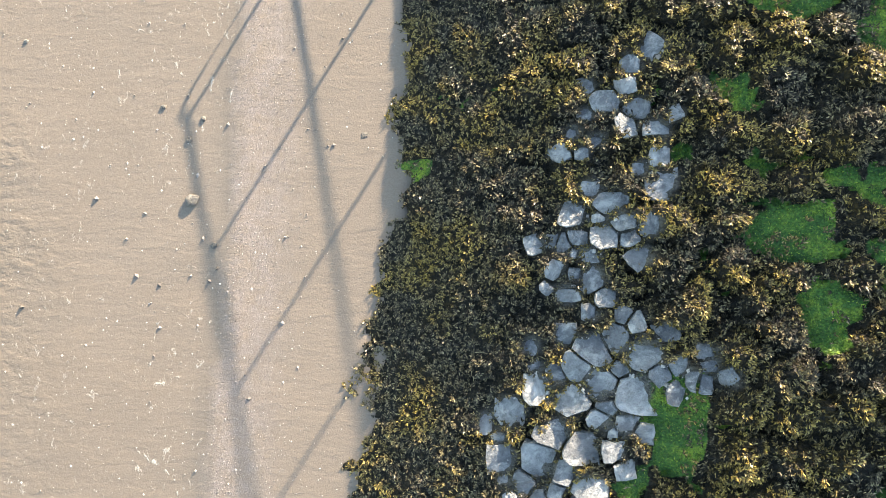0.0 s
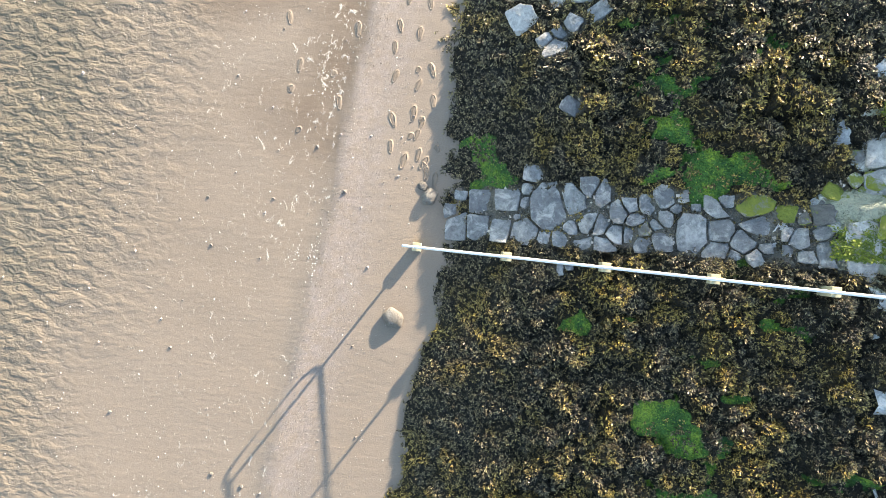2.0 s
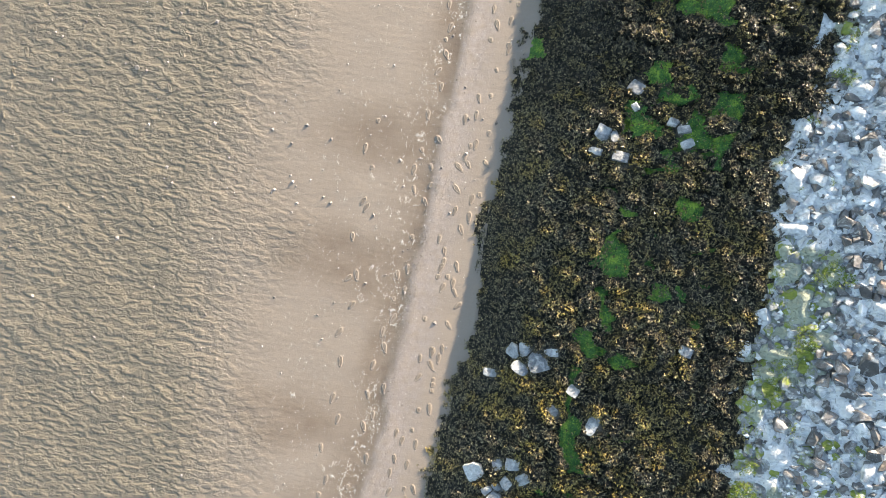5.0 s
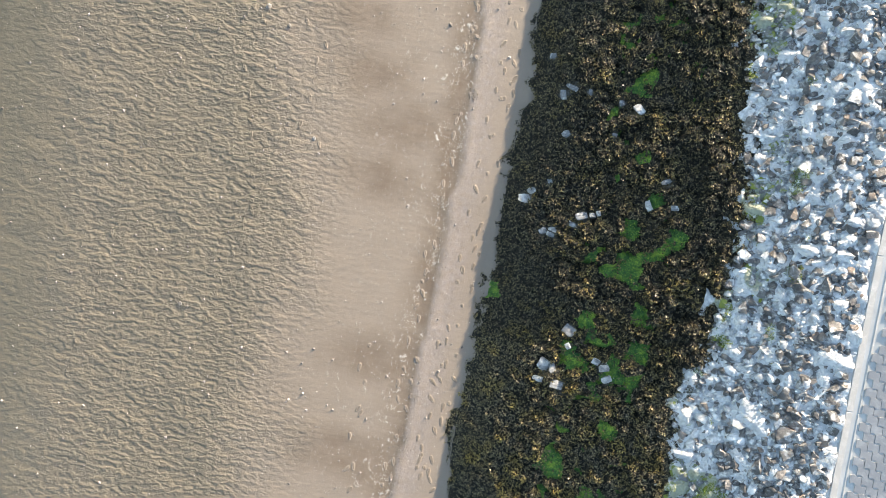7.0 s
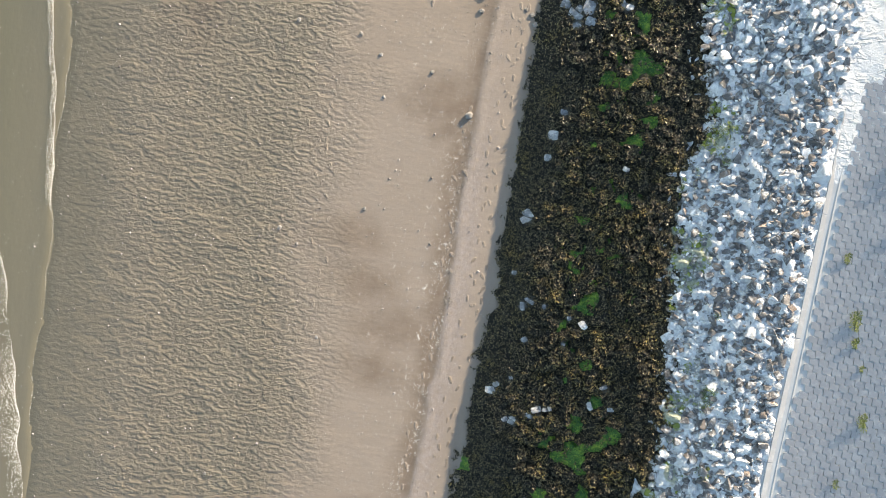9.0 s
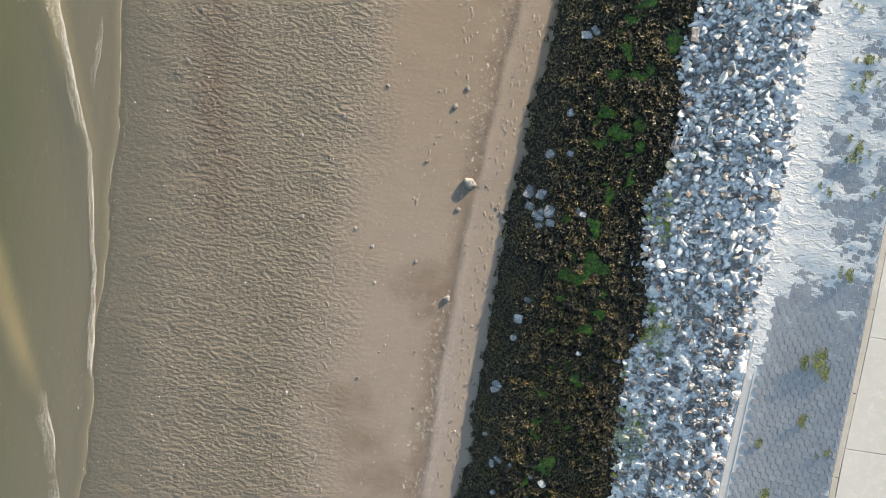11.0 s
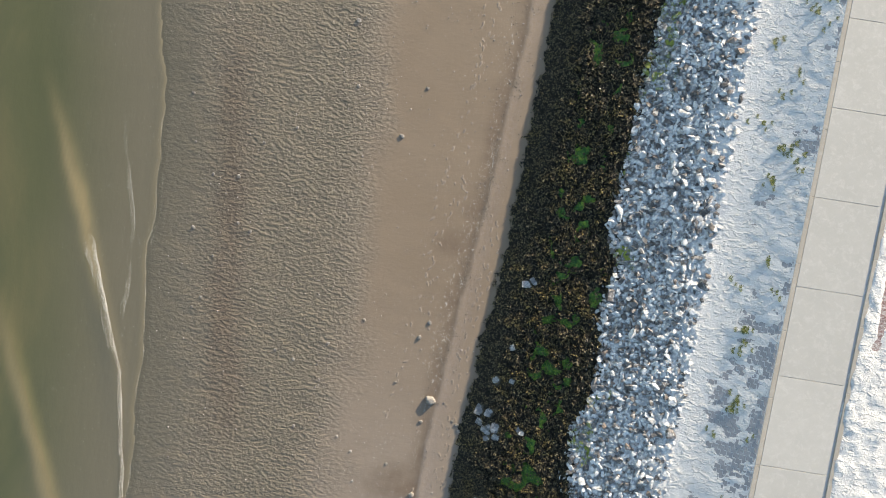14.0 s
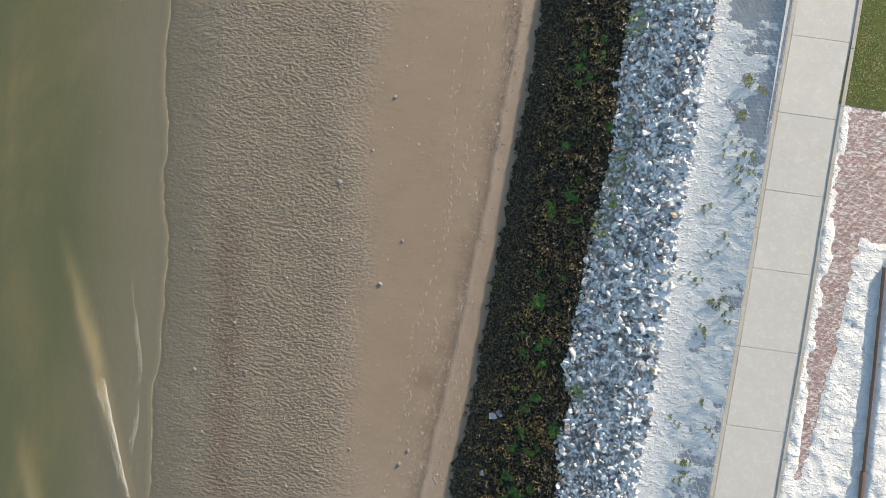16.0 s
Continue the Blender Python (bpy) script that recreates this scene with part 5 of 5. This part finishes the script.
def drift_depth(x, y):
    """How deep the blown sand lies on the paved bank and on the upper rubble."""
    e, f = along(EDGE_BEAM, y), along(EDGE_KERB, y)
    v = (x - e) / (f - e)
    amount = np.interp(y, (-10, 20, 33, 39, 45, 55, 74, 79, 84, 90), (-1.2, -1.1, -0.8, -0.05, 0.50, 0.66, 0.70, 0.46, 0.16, 0.1))
    d = amount - 0.42 * np.clip(v, 0, 1) - 3.1 * np.clip(-v - 0.08, 0, 1) + 0.7 * (fbm(x * 0.42, y * 0.38, 3, 91) - 0.5) + 0.75 * (fbm(x * 1.5, y * 1.9, 4, 92) - 0.5)
    d = d + 0.1 * nearness(x, y, PLANT_SPOTS, 0.6) - 0.05
    deep = 0.06 + 0.16 * step(0.0, 0.3, -v)
    return deep * np.clip(d, -0.5, 0.6) + 0.016 * (fbm(x * 2.2, y * 4.0, 3, 93) - 0.5) + 0.16 * step(0.0, 0.12, -v) * np.abs(fbm(x * 2.1, y * 2.1, 2, 94) - 0.5) + 0.04 * np.clip(amount, 0, 1) * np.exp(-((v - 0.02) / 0.16) ** 2)


build_pavers()


def build_drift():
    ys = np.arange(10, 90.5, 0.12)
    t = np.linspace(0, 1, 72)
    lo, hi = along(EDGE_BEAM, ys) - 2.4, along(EDGE_KERB, ys) - 0.01
    X = lo[:, None] + t[None] * (hi - lo)[:, None]
    Y = np.repeat(ys[:, None], len(t), 1)
    z = height(X, Y) + 0.025 + drift_depth(X, Y)
    tagged(new("blown_sand", sheet("blown_sand", X, ys, z, DRIFT)), "pale windblown sand drifted over paving blocks and rubble", "sand", kind="stuff")


build_drift()

promenade = tagged(new("promenade"), "promenade of large pale concrete slabs between kerbs", "pavement", kind="structure")
KERB_W, PATH_W = 0.28, 4.24
for k in range(-14, 7):
    a, b = 62.0 + 5.19 * k + 0.012, 62.0 + 5.19 * (k + 1) - 0.012
    bm = bmesh.new()
    x0 = lambda y: float(along(EDGE_KERB, y)) + KERB_W + 0.02
    pts = [(x0(a), a), (x0(a) + PATH_W - 0.42, a + 0.1), (x0(b) + PATH_W - 0.42, b + 0.1), (x0(b), b)]
    low = [bm.verts.new((x, y, TOP - 0.2)) for x, y in pts]
    top = [bm.verts.new((x, y, TOP + 0.01)) for x, y in pts]
    bm.faces.new(top)
    for i in range(4):
        bm.faces.new((low[i], low[(i + 1) % 4], top[(i + 1) % 4], top[i]))
    bmesh.ops.bevel(bm, geom=[e for e in bm.edges if e.verts[0] in top and e.verts[1] in top], offset=0.015, segments=2, profile=0.6, affect="EDGES")
    part("slab", from_bm("slab", bm, CONCRETE), promenade)
kerbs = tagged(new("kerb"), "raised concrete kerb stones along the promenade", "kerb", kind="structure")
ribbon("kerb_stone", lambda y: along(EDGE_KERB, y), lambda y: along(EDGE_KERB, y) + KERB_W, lambda x, y: TOP + 0.015, 0.5, -8.2, 92, 3.9, KERB, kerbs)
kerbs_inner = tagged(new("kerb"), "low concrete kerb stones half buried in sand", "kerb", kind="structure")
ribbon("kerb_stone", lambda y: along(EDGE_KERB, y) + PATH_W + 0.04, lambda y: along(EDGE_KERB, y) + PATH_W + 0.30, lambda x, y: TOP + 0.04, 0.5, -7.2, 92, 3.9, KERB, kerbs_inner)

# a dark channel bed below the slabs' edges
bm = bmesh.new()
vs = [bm.verts.new(p) for p in ((15.9, -300, TOP - 0.03), (21.1, -300, TOP - 0.03), (22.9, 400, TOP - 0.03), (18.1, 400, TOP - 0.03))]
bm.faces.new(vs)
part("channel", from_bm("channel", bm, BEDDING), promenade, "sandy channel beside the slabs")


# ---------- inland: brick path, sand, turf, timber edging ----------
def inner(y):
    return along(EDGE_KERB, y) + PATH_W + 0.30


bm = bmesh.new()
vs = [bm.verts.new(p) for p in ((20.9, -60, TOP + 0.005), (60, -60, TOP + 0.005), (60, 78.9, TOP + 0.005), (inner(78.9), 78.9, TOP + 0.005), (inner(60), 60, TOP + 0.005), (inner(30), 30, TOP + 0.005))]
bm.faces.new(vs)
tagged(new("brick_path", from_bm("brick_path", bm, BRICK)), "worn red brick path partly buried in pale sand", "path", kind="structure")


def build_inland_sand():
    ys = np.concatenate((np.arange(-60, 40, 4.0), np.arange(40, 81, 0.14), ))
    t = np.concatenate((np.linspace(0, 1, 70), np.linspace(1.2, 6, 8)))
    X = inner(ys)[:, None] - 0.34 + t[None] * 7.3
    Y = np.repeat(ys[:, None], len(t), 1)
    v = X - inner(Y)
    clear = np.exp(-((v - np.interp(Y, (50, 56, 66, 72), (0.7, 1.0, 1.35, 1.6))) / np.interp(Y, (50, 57, 61, 70, 73), (0.2, 0.3, 0.6, 0.75, 1.0))) ** 2) * step(51, 60, Y)
    clear = np.maximum(clear, step(70.2, 71.3, Y + 0.12 * v) * step(0.35, 0.8, v) * (1 - step(77.9, 78.4, Y)))
    d = 0.055 - 0.2 * clear + 0.14 * (fbm(X * 1.4, Y * 1.4, 3, 101) - 0.5) + 0.05 * (fbm(X * 3.4, Y * 3.4, 2, 103) - 0.5) - 0.12 * (1 - step(0.0, 0.35, v + 0.3))
    d = d + 0.28 * step(25.9, 26.4, X - 0.045 * (68.4 - Y)) * (1 - step(68.8, 69.6, Y))
    d = np.where(Y > 78.6, np.minimum(d, 0.02) - 0.08 * (Y - 78.6), d)
    z = TOP + 0.01 + np.clip(d, -0.08, 0.6)
    tagged(new("blown_sand", sheet("inland_sand", X, ys, z, DRIFT)), "thick pale windblown sand with footmarks over a brick path", "sand", kind="stuff")


build_inland_sand()

# timber edging that holds the higher sand
edging = tagged(new("timber_edging"), "low brown timber edging half buried in sand", "edging")
for k, (x, y, n) in enumerate(((26.73, 54.0, 2.3), (26.62, 56.6, 2.5), (26.5, 59.3, 2.5), (26.38, 62.0, 2.5), (26.25, 64.7, 2.4), (26.13, 67.3, 2.3))):
    bm = bmesh.new()
    box_bm(bm, Matrix.Translation((x - 0.14, y, TOP + 0.13)) @ Matrix.Rotation(0.047, 4, "Z") @ Matrix.Diagonal((0.16 if k == 0 else 0.035, n + 0.25, 0.42, 1)), 0.012)
    part("board", from_bm("board", bm, TIMBER), edging)


def build_turf():
    bm = bmesh.new()
    vs = [bm.verts.new(p) for p in ((21.5, 78.75, TOP + 0.02), (60, 78.95, TOP + 0.02), (60, 300, TOP + 0.02), (24, 300, TOP + 0.02), (inner(90), 90, TOP + 0.02))]
    bm.faces.new(vs)
    tagged(new("lawn", from_bm("lawn", bm, TURF_SOIL)), "short green lawn beside the promenade", "lawn", kind="structure")
    rng = np.random.default_rng(9)
    n = 60000
    y = 78.6 + 9 * rng.random(n)
    x = 21.6 + 8 * rng.random(n)
    keep = (x > inner(y) + 0.05) & (y > 78.75 + 0.5 * fbm(x * 2, y * 0, 3, 111)) & (fbm(x * 1.5, y * 1.5, 3, 113) > 0.3 + 0.35 * nearness(x, y, [(24.5, 79.6), (25.2, 79.9), (23.4, 84.3)], 0.9))
    x, y = x[keep], y[keep]
    n = len(x)
    length = rng.uniform(0.05, 0.11, n)
    blades("grass", "short green grass blades", "grass", x, y, np.full(n, TOP + 0.015), length, length * 0.16, rng.uniform(0.1, 0.5, n), rng.uniform(0, 6.28, n), rng.random(n), BLADE, rng)


build_turf()


# ---------- plants on the paving ----------
def plant_mesh(seed, count, reach):
    rng = np.random.default_rng(seed)
    a = rng.uniform(0, 6.28, count)
    r = reach * rng.random(count) ** 0.7 * 0.7
    x, y = r * np.cos(a), r * np.sin(a)
    length = rng.uniform(0.05, 0.12, count)
    ob = blades("leaves", "", "", x, y, np.full(count, 0.0) + 0.02 * rng.random(count), length, length * 0.16, rng.uniform(0.05, 0.8, count), a + rng.normal(0, 0.7, count), rng.random(count), LEAF, rng)
    me = ob.data
    bpy.data.objects.remove(ob)
    return me


TUFTS = [plant_mesh(300 + k, n, r) for k, (n, r) in enumerate(((90, 0.18), (170, 0.27), (320, 0.42), (110, 0.22)))]
rng = random.Random(77)
SPREAD = [(x + rng.uniform(-0.5, 0.5), y + rng.uniform(-0.45, 0.45)) for x, y in PLANT_SPOTS if y > 43 for k in range(2)]
for k, (x, y) in enumerate(PLANT_SPOTS + [p for p in SPREAD if p[0] < float(along(EDGE_KERB, p[1])) - 0.2]):
    d = float(drift_depth(np.array([x]), np.array([y]))[0])
    big = (x, y) in ((14.25, 33.08), (15.0, 29.3), (15.4, 49.25), (15.78, 77.12), (16.04, 43.86), (14.9, 39.52), (15.2, 36.88), (15.81, 79.42), (15.77, 39.19), (15.56, 39.81))
    me = TUFTS[(0, 3)[k % 2]] if k >= len(PLANT_SPOTS) else TUFTS[2] if big else TUFTS[k % 2] if k % 3 else TUFTS[3]
    ob = new("plant", me)
    ob.matrix_basis = Matrix.Translation((x, y, float(height(x, y)) + max(0.03, 0.02 + d))) @ Matrix.Rotation(rng.uniform(0, 6), 4, "Z") @ Matrix.Diagonal((s := rng.uniform(0.7, 1.2) * (1.5 if big else 1.0), s, 0.4 * s, 1))
    tagged(ob, "small green salt-tolerant plant growing between paving blocks", "plant", "plants on the paved bank")


# ---------- handrail down the slope ----------
def build_rail():
    rail = tagged(new("handrail"), "galvanised tubular handrail with two bars descending to the beach", "handrail")
    posts = [-0.74 + 1.69 * k for k in range(8)]
    y0 = 6.96
    ground_z = lambda x: 0.06 + 0.308 * (x + 0.74)
    top, mid = 1.17, 0.60
    bar = lambda h, dx: [(x, y0, ground_z(x) + h) for x in [posts[0] - dx] + posts]
    bm = bmesh.new()
    tube_bm(bm, bar(top, 0.0), 0.025)
    part("top_bar", from_bm("top_bar", bm, STEEL, True), rail)
    bm = bmesh.new()
    tube_bm(bm, bar(mid, 0.0), 0.021)
    part("middle_bar", from_bm("middle_bar", bm, STEEL, True), rail)
    zt, zm, x1 = ground_z(posts[0]) + top, ground_z(posts[0]) + mid, posts[0]
    curve = [(x1, y0, zt), (x1 - 0.14, y0, zt - 0.02), (x1 - 0.20, y0, zt - 0.07), (x1 - 0.22, y0, zt - 0.14), (x1 - 0.22, y0, zm + 0.12), (x1 - 0.20, y0, zm + 0.06), (x1 - 0.14, y0, zm + 0.01), (x1, y0, zm)]
    bm = bmesh.new()
    tube_bm(bm, curve, 0.023)
    part("end_loop", from_bm("end_loop", bm, STEEL, True), rail)
    for x in posts:
        z = ground_z(x)
        bm = bmesh.new()
        tube_bm(bm, [(x, y0, z + 0.02), (x, y0, z + top - 0.01)], 0.024)
        post = part("post", from_bm("post", bm, STEEL, True), rail)
        bm = bmesh.new()
        box_bm(bm, Matrix.Translation((x, y0, z - 0.2)) @ Matrix.Diagonal((0.17, 0.17, 0.76, 1)), 0.012)
        part("footing", from_bm("footing", bm, PLATE), post, "small square concrete footing")


build_rail()


# ---------- loose stones, shells, footmarks on the beach ----------
BEACH_A = [(-1.05, 5.53, 0.40), (-3.85, 0.69, 0.2), (-1.22, 1.67, 0.12), (-3.67, 1.93, 0.08), (-3.89, 1.61, 0.09), (-3.51, 0.0, 0.1), (-2.39, -2.65, 0.08), (-4.28, 2.11, 0.08), (-6.38, 3.11, 0.07), (-5.34, 4.49, 0.07),
           (-4.91, 7.5, 0.06), (-1.83, 45.47, 0.62), (-3.27, 49.35, 0.3), (-2.79, 50.42, 0.26), (-6.99, 49.83, 0.22), (-9.05, 47.9, 0.24), (-11.07, 46.48, 0.22), (-12.34, 46.87, 0.22), (-4.27, 46.22, 0.18), (-6.34, 41.3, 0.18),
           (-1.96, 39.24, 0.34), (-19.02, 53.72, 0.25), (-15.34, 54.13, 0.25), (-16.7, 57.52, 0.25), (-6.73, 61.98, 0.3), (-17.44, 52.13, 0.2), (-17.73, 49.36, 0.2), (-21.0, 77.87, 0.2), (-7.84, 75.65, 0.25), (-14.68, 70.67, 0.2)]
BEACH_B = [(-10.82, 68.86, 0.3), (-8.84, 71.54, 0.2), (-10.08, 64.68, 0.25), (-20.58, 62.34, 0.22), (-13.53, 61.32, 0.2), (-5.64, 65.32, 0.2), (-18.36, 57.38, 0.2), (-16.21, 54.53, 0.2), (-15.47, 59.97, 0.2), (-18.2, 48.63, 0.2),
           (-5.89, 34.28, 0.16), (-5.88, 39.42, 0.15), (-3.92, 40.9, 0.2), (-9.53, 32.79, 0.2), (-10.98, 21.23, 0.16), (-10.27, 42.23, 0.2), (-8.65, 32.19, 0.16), (-7.04, 28.18, 0.15), (-7.38, 42.08, 0.18), (-2.2, 44.0, 0.25),
           (-0.6, 7.95, 0.32), (-0.75, 8.15, 0.2), (0.1, 44.2, 0.28), (-0.2, 44.4, 0.2), (0.3, 43.8, 0.25)]
BEACH_ROCK = make_stone("beach_stone", (0.17, 0.15, 0.13), (0.34, 0.32, 0.29), (0.5, 0.48, 0.44), 0.25)


def boulder_mesh(seed):
    """A rounded, dented stone one metre across."""
    bm = bmesh.new()
    bmesh.ops.create_icosphere(bm, subdivisions=3, radius=0.5)
    off = Vector((seed * 3.7, seed * 1.3, 0))
    for v in bm.verts:
        k = 1 + 0.28 * noise.noise(v.co * 2.2 + off) + 0.12 * noise.noise(v.co * 5 + off)
        v.co = Vector((v.co.x * k, v.co.y * k, v.co.z * k * 0.9))
        if v.co.z > 0.3:
            v.co.z = 0.3 + (v.co.z - 0.3) * 0.4
    return from_bm("beach_stone", bm, BEACH_ROCK, True)


BOULDERS = [boulder_mesh(k) for k in range(6)]
rng = random.Random(8)
for x, y, d in BEACH_A + BEACH_B:
    ob = new("beach_stone", rng.choice(BOULDERS))
    ob.matrix_basis = Matrix.Translation((x, y, float(height(x, y)) + (0.1 if d > 0.3 else 0.08) * d)) @ Matrix.Rotation(rng.uniform(0, 6), 4, "Z") @ Matrix.Diagonal((d * 1.1, d * 0.9, d * (0.8 if d > 0.3 else 0.55), 1))
    big = d > 0.35
    tagged(ob, "rounded grey boulder half sunk in wet sand" if big else "small grey stone lying on the wet sand", "boulder" if big else "stone", "" if big else "stones on the beach")


def build_bits():
    rng = np.random.default_rng(21)
    n = 5000
    y = -6 + 60 * rng.random(n) ** 1.6
    x = along(EDGE_WEED, y) - rng.random(n) ** 0.8 * 7.5
    scatter_lumps("shells", "scattered broken white shells on the sand", "shells", x, y, beach_top(x, y) + 0.002, 0.005 + 0.013 * rng.random(n) ** 3.5, SHELL, rng)
    n = 10000
    y = -6 + 66 * rng.random(n) ** 1.4
    x = along(EDGE_SHINGLE, y) + 0.05 + np.abs(rng.normal(0, 0.7, n))
    scatter_lumps("shingle", "fine pinkish shingle along the old tide line", "shingle", x, y, beach_top(x, y) + 0.001, rng.uniform(0.004, 0.011, n), GRAVEL, rng)


build_bits()


def build_strandline():
    """Froth and scraps of weed left just below the shingle."""
    rng = np.random.default_rng(27)
    n = 30000
    y = 6 + 60 * rng.random(n) ** 1.35
    x = along(EDGE_SHINGLE, y) - 0.05 - np.abs(rng.normal(0, 0.5, n))
    thick = fbm(x * 1.7, y * 0.9, 3, 121) + 0.25 * rng.random(n)
    keep = thick > 0.8
    x, y = x[keep], y[keep]
    n = len(x)
    scatter_lumps("tide_foam", "dried white froth along the old tide line", "foam", x, y, beach_top(x, y) + 0.002, 0.003 + 0.012 * rng.random(n) ** 2.5, FOAM, rng, 0.5)
    n = 3600
    y = -5 + 93 * rng.random(n)
    x = along(EDGE_SHINGLE, y) + 1.5 - 21 * rng.random(n) ** (1 + 0.5 * (y < 12))
    scatter_lumps("pebbles", "small grey pebbles strewn over the sand flat", "pebbles", x, y, beach_top(x, y) + 0.004, (0.012 + 0.05 * rng.random(n) ** 3) * (0.6 + 0.4 * step(4, 20, y)), GRAVEL, rng, 0.8)
    n = 20000
    y = 5 + 80 * rng.random(n)
    x = along(EDGE_SHINGLE, y) - 0.1 + rng.normal(0, 0.2 + 0.25 * step(30, 45, y), n)
    keep = fbm(x * 2.0, y * 1.3, 3, 123) + 0.2 * rng.random(n) > 0.69
    x, y = x[keep], y[keep]
    n = len(x)
    scatter_lumps("weed_scraps", "small dark scraps of weed along the tide line", "seaweed", x, y, beach_top(x, y) + 0.002, (0.003 + 0.012 * rng.random(n) ** 2.5) * (0.7 + y / 26), DEBRIS, rng, 0.5)


build_strandline()


def footmark_mesh(seed):
    """A shoe's mark: a pressed sole, narrow at the instep, inside a thin uneven rim."""
    rng = random.Random(seed)
    bm = bmesh.new()
    n = 14
    outline = []
    for k in range(n):
        a = 6.2832 * k / n
        y = 0.145 * math.sin(a)
        half = 0.05 - 0.016 * math.exp(-((y + 0.03) / 0.035) ** 2) - 0.008 * (y < -0.05)
        outline.append((half * math.cos(a), y))
    rings = []
    for scale, z in ((2.2, -0.006), (1.5, 0.002), (1.14, 0.006), (0.92, 0.002), (0.45, 0.001)):
        rings.append([bm.verts.new((x * scale * (1 + rng.uniform(-0.14, 0.14)), y * (1 + (scale - 1) * 0.4) * (1 + rng.uniform(-0.06, 0.06)), z * (rng.uniform(-0.3, 1.9) if scale > 1.1 and scale < 1.2 else 1))) for x, y in outline])
    for r in range(4):
        for k in range(n):
            bm.faces.new((rings[r][k], rings[r][(k + 1) % n], rings[r + 1][(k + 1) % n], rings[r + 1][k]))
    bm.faces.new(rings[4])
    return from_bm("footmark", bm, BEACH, True)


def build_footmarks():
    rng = random.Random(14)
    kinds = [footmark_mesh(500 + k) for k in range(9)]
    items = []

    def trail(ys, at, jitter, away, tall=1.1):
        y, side = ys[0], 1
        while y < ys[1]:
            x = at(y) + side * 0.1 + rng.uniform(-jitter, jitter)
            z = float(beach_top(np.array(x), np.array(y))) + 0.004
            s = rng.uniform(0.72, 1.0)
            m = Matrix.Translation((x, y, z)) @ Matrix.Rotation(rng.gauss(0, 0.35) + away, 4, "Z") @ Matrix.Diagonal((s, s * rng.choice((1, 1, 1, 0.5)), tall * rng.uniform(0.6, 1.2), 1))
            items.append((rng.randrange(9), m))
            y += rng.uniform(0.12, 1.1)
            side = -side

    for shift in (0.65, 1.1):
        trail((8.6, 58), lambda y: float(along(EDGE_WEED, y)) - shift, 0.16, 0.0)
    trail((8.3, 9.8), lambda y: -0.75, 0.3, 0.2)
    trail((9.6, 40), lambda y: float(along(EDGE_SHINGLE, y)) - 0.35, 0.22, 0.1)
    trail((8.5, 9.8), lambda y: -1.3, 0.5, 0.5)
    trail((8.4, 10.4), lambda y: -0.9, 0.4, -0.4)
    trail((9.0, 21), lambda y: -3.3 - 0.02 * y, 0.12, 0.0)
    trail((20, 60), lambda y: -10.0 + 0.02 * y + 0.5 * math.sin(y * 0.55), 0.25, 0.3, 1.7)
    trail((18, 32), lambda y: -15 + 0.2 * (y - 18), 0.2, -0.2, 1.7)
    trail((28, 44), lambda y: -7.2 - 0.1 * (y - 28), 0.3, 0.2, 1.7)
    trail((50, 82), lambda y: -3.2 + 0.5 * math.sin(y * 0.3), 0.2, 0.0)
    trail((58, 84), lambda y: -2.2 + 0.4 * math.sin(y * 0.25 + 1), 0.2, 0.0)
    trail((44, 60), lambda y: -4.5 + 0.12 * (y - 44), 0.1, -0.1)
    ob = joined_blocks("footmarks", "shoe prints pressed into the damp sand", items, kinds, None)
    tagged(ob, category="footprints")
    co = np.empty(3 * len(ob.data.vertices), np.float32)
    ob.data.vertices.foreach_get("co", co)
    co = co.reshape(-1, 3).astype(float)
    at = ob.data.attributes.new("mud", "FLOAT", "POINT")
    at.data.foreach_set("value", mud_cover(co[:, 0], co[:, 1]).astype(np.float32))
    # soles drawn darker than the sand round them, through the damp mask
    sole = (np.arange(len(co)) % 70 >= 42) * 0.4
    press = np.tile(np.repeat((0.0, 0.0, 0.25, -1.0, -0.85), 14), len(co) // 70)
    at = ob.data.attributes.new("press", "FLOAT", "POINT")
    at.data.foreach_set("value", press.astype(np.float32))
    at = ob.data.attributes.new("damp", "FLOAT", "POINT")
    at.data.foreach_set("value", sole.astype(np.float32))


build_footmarks()
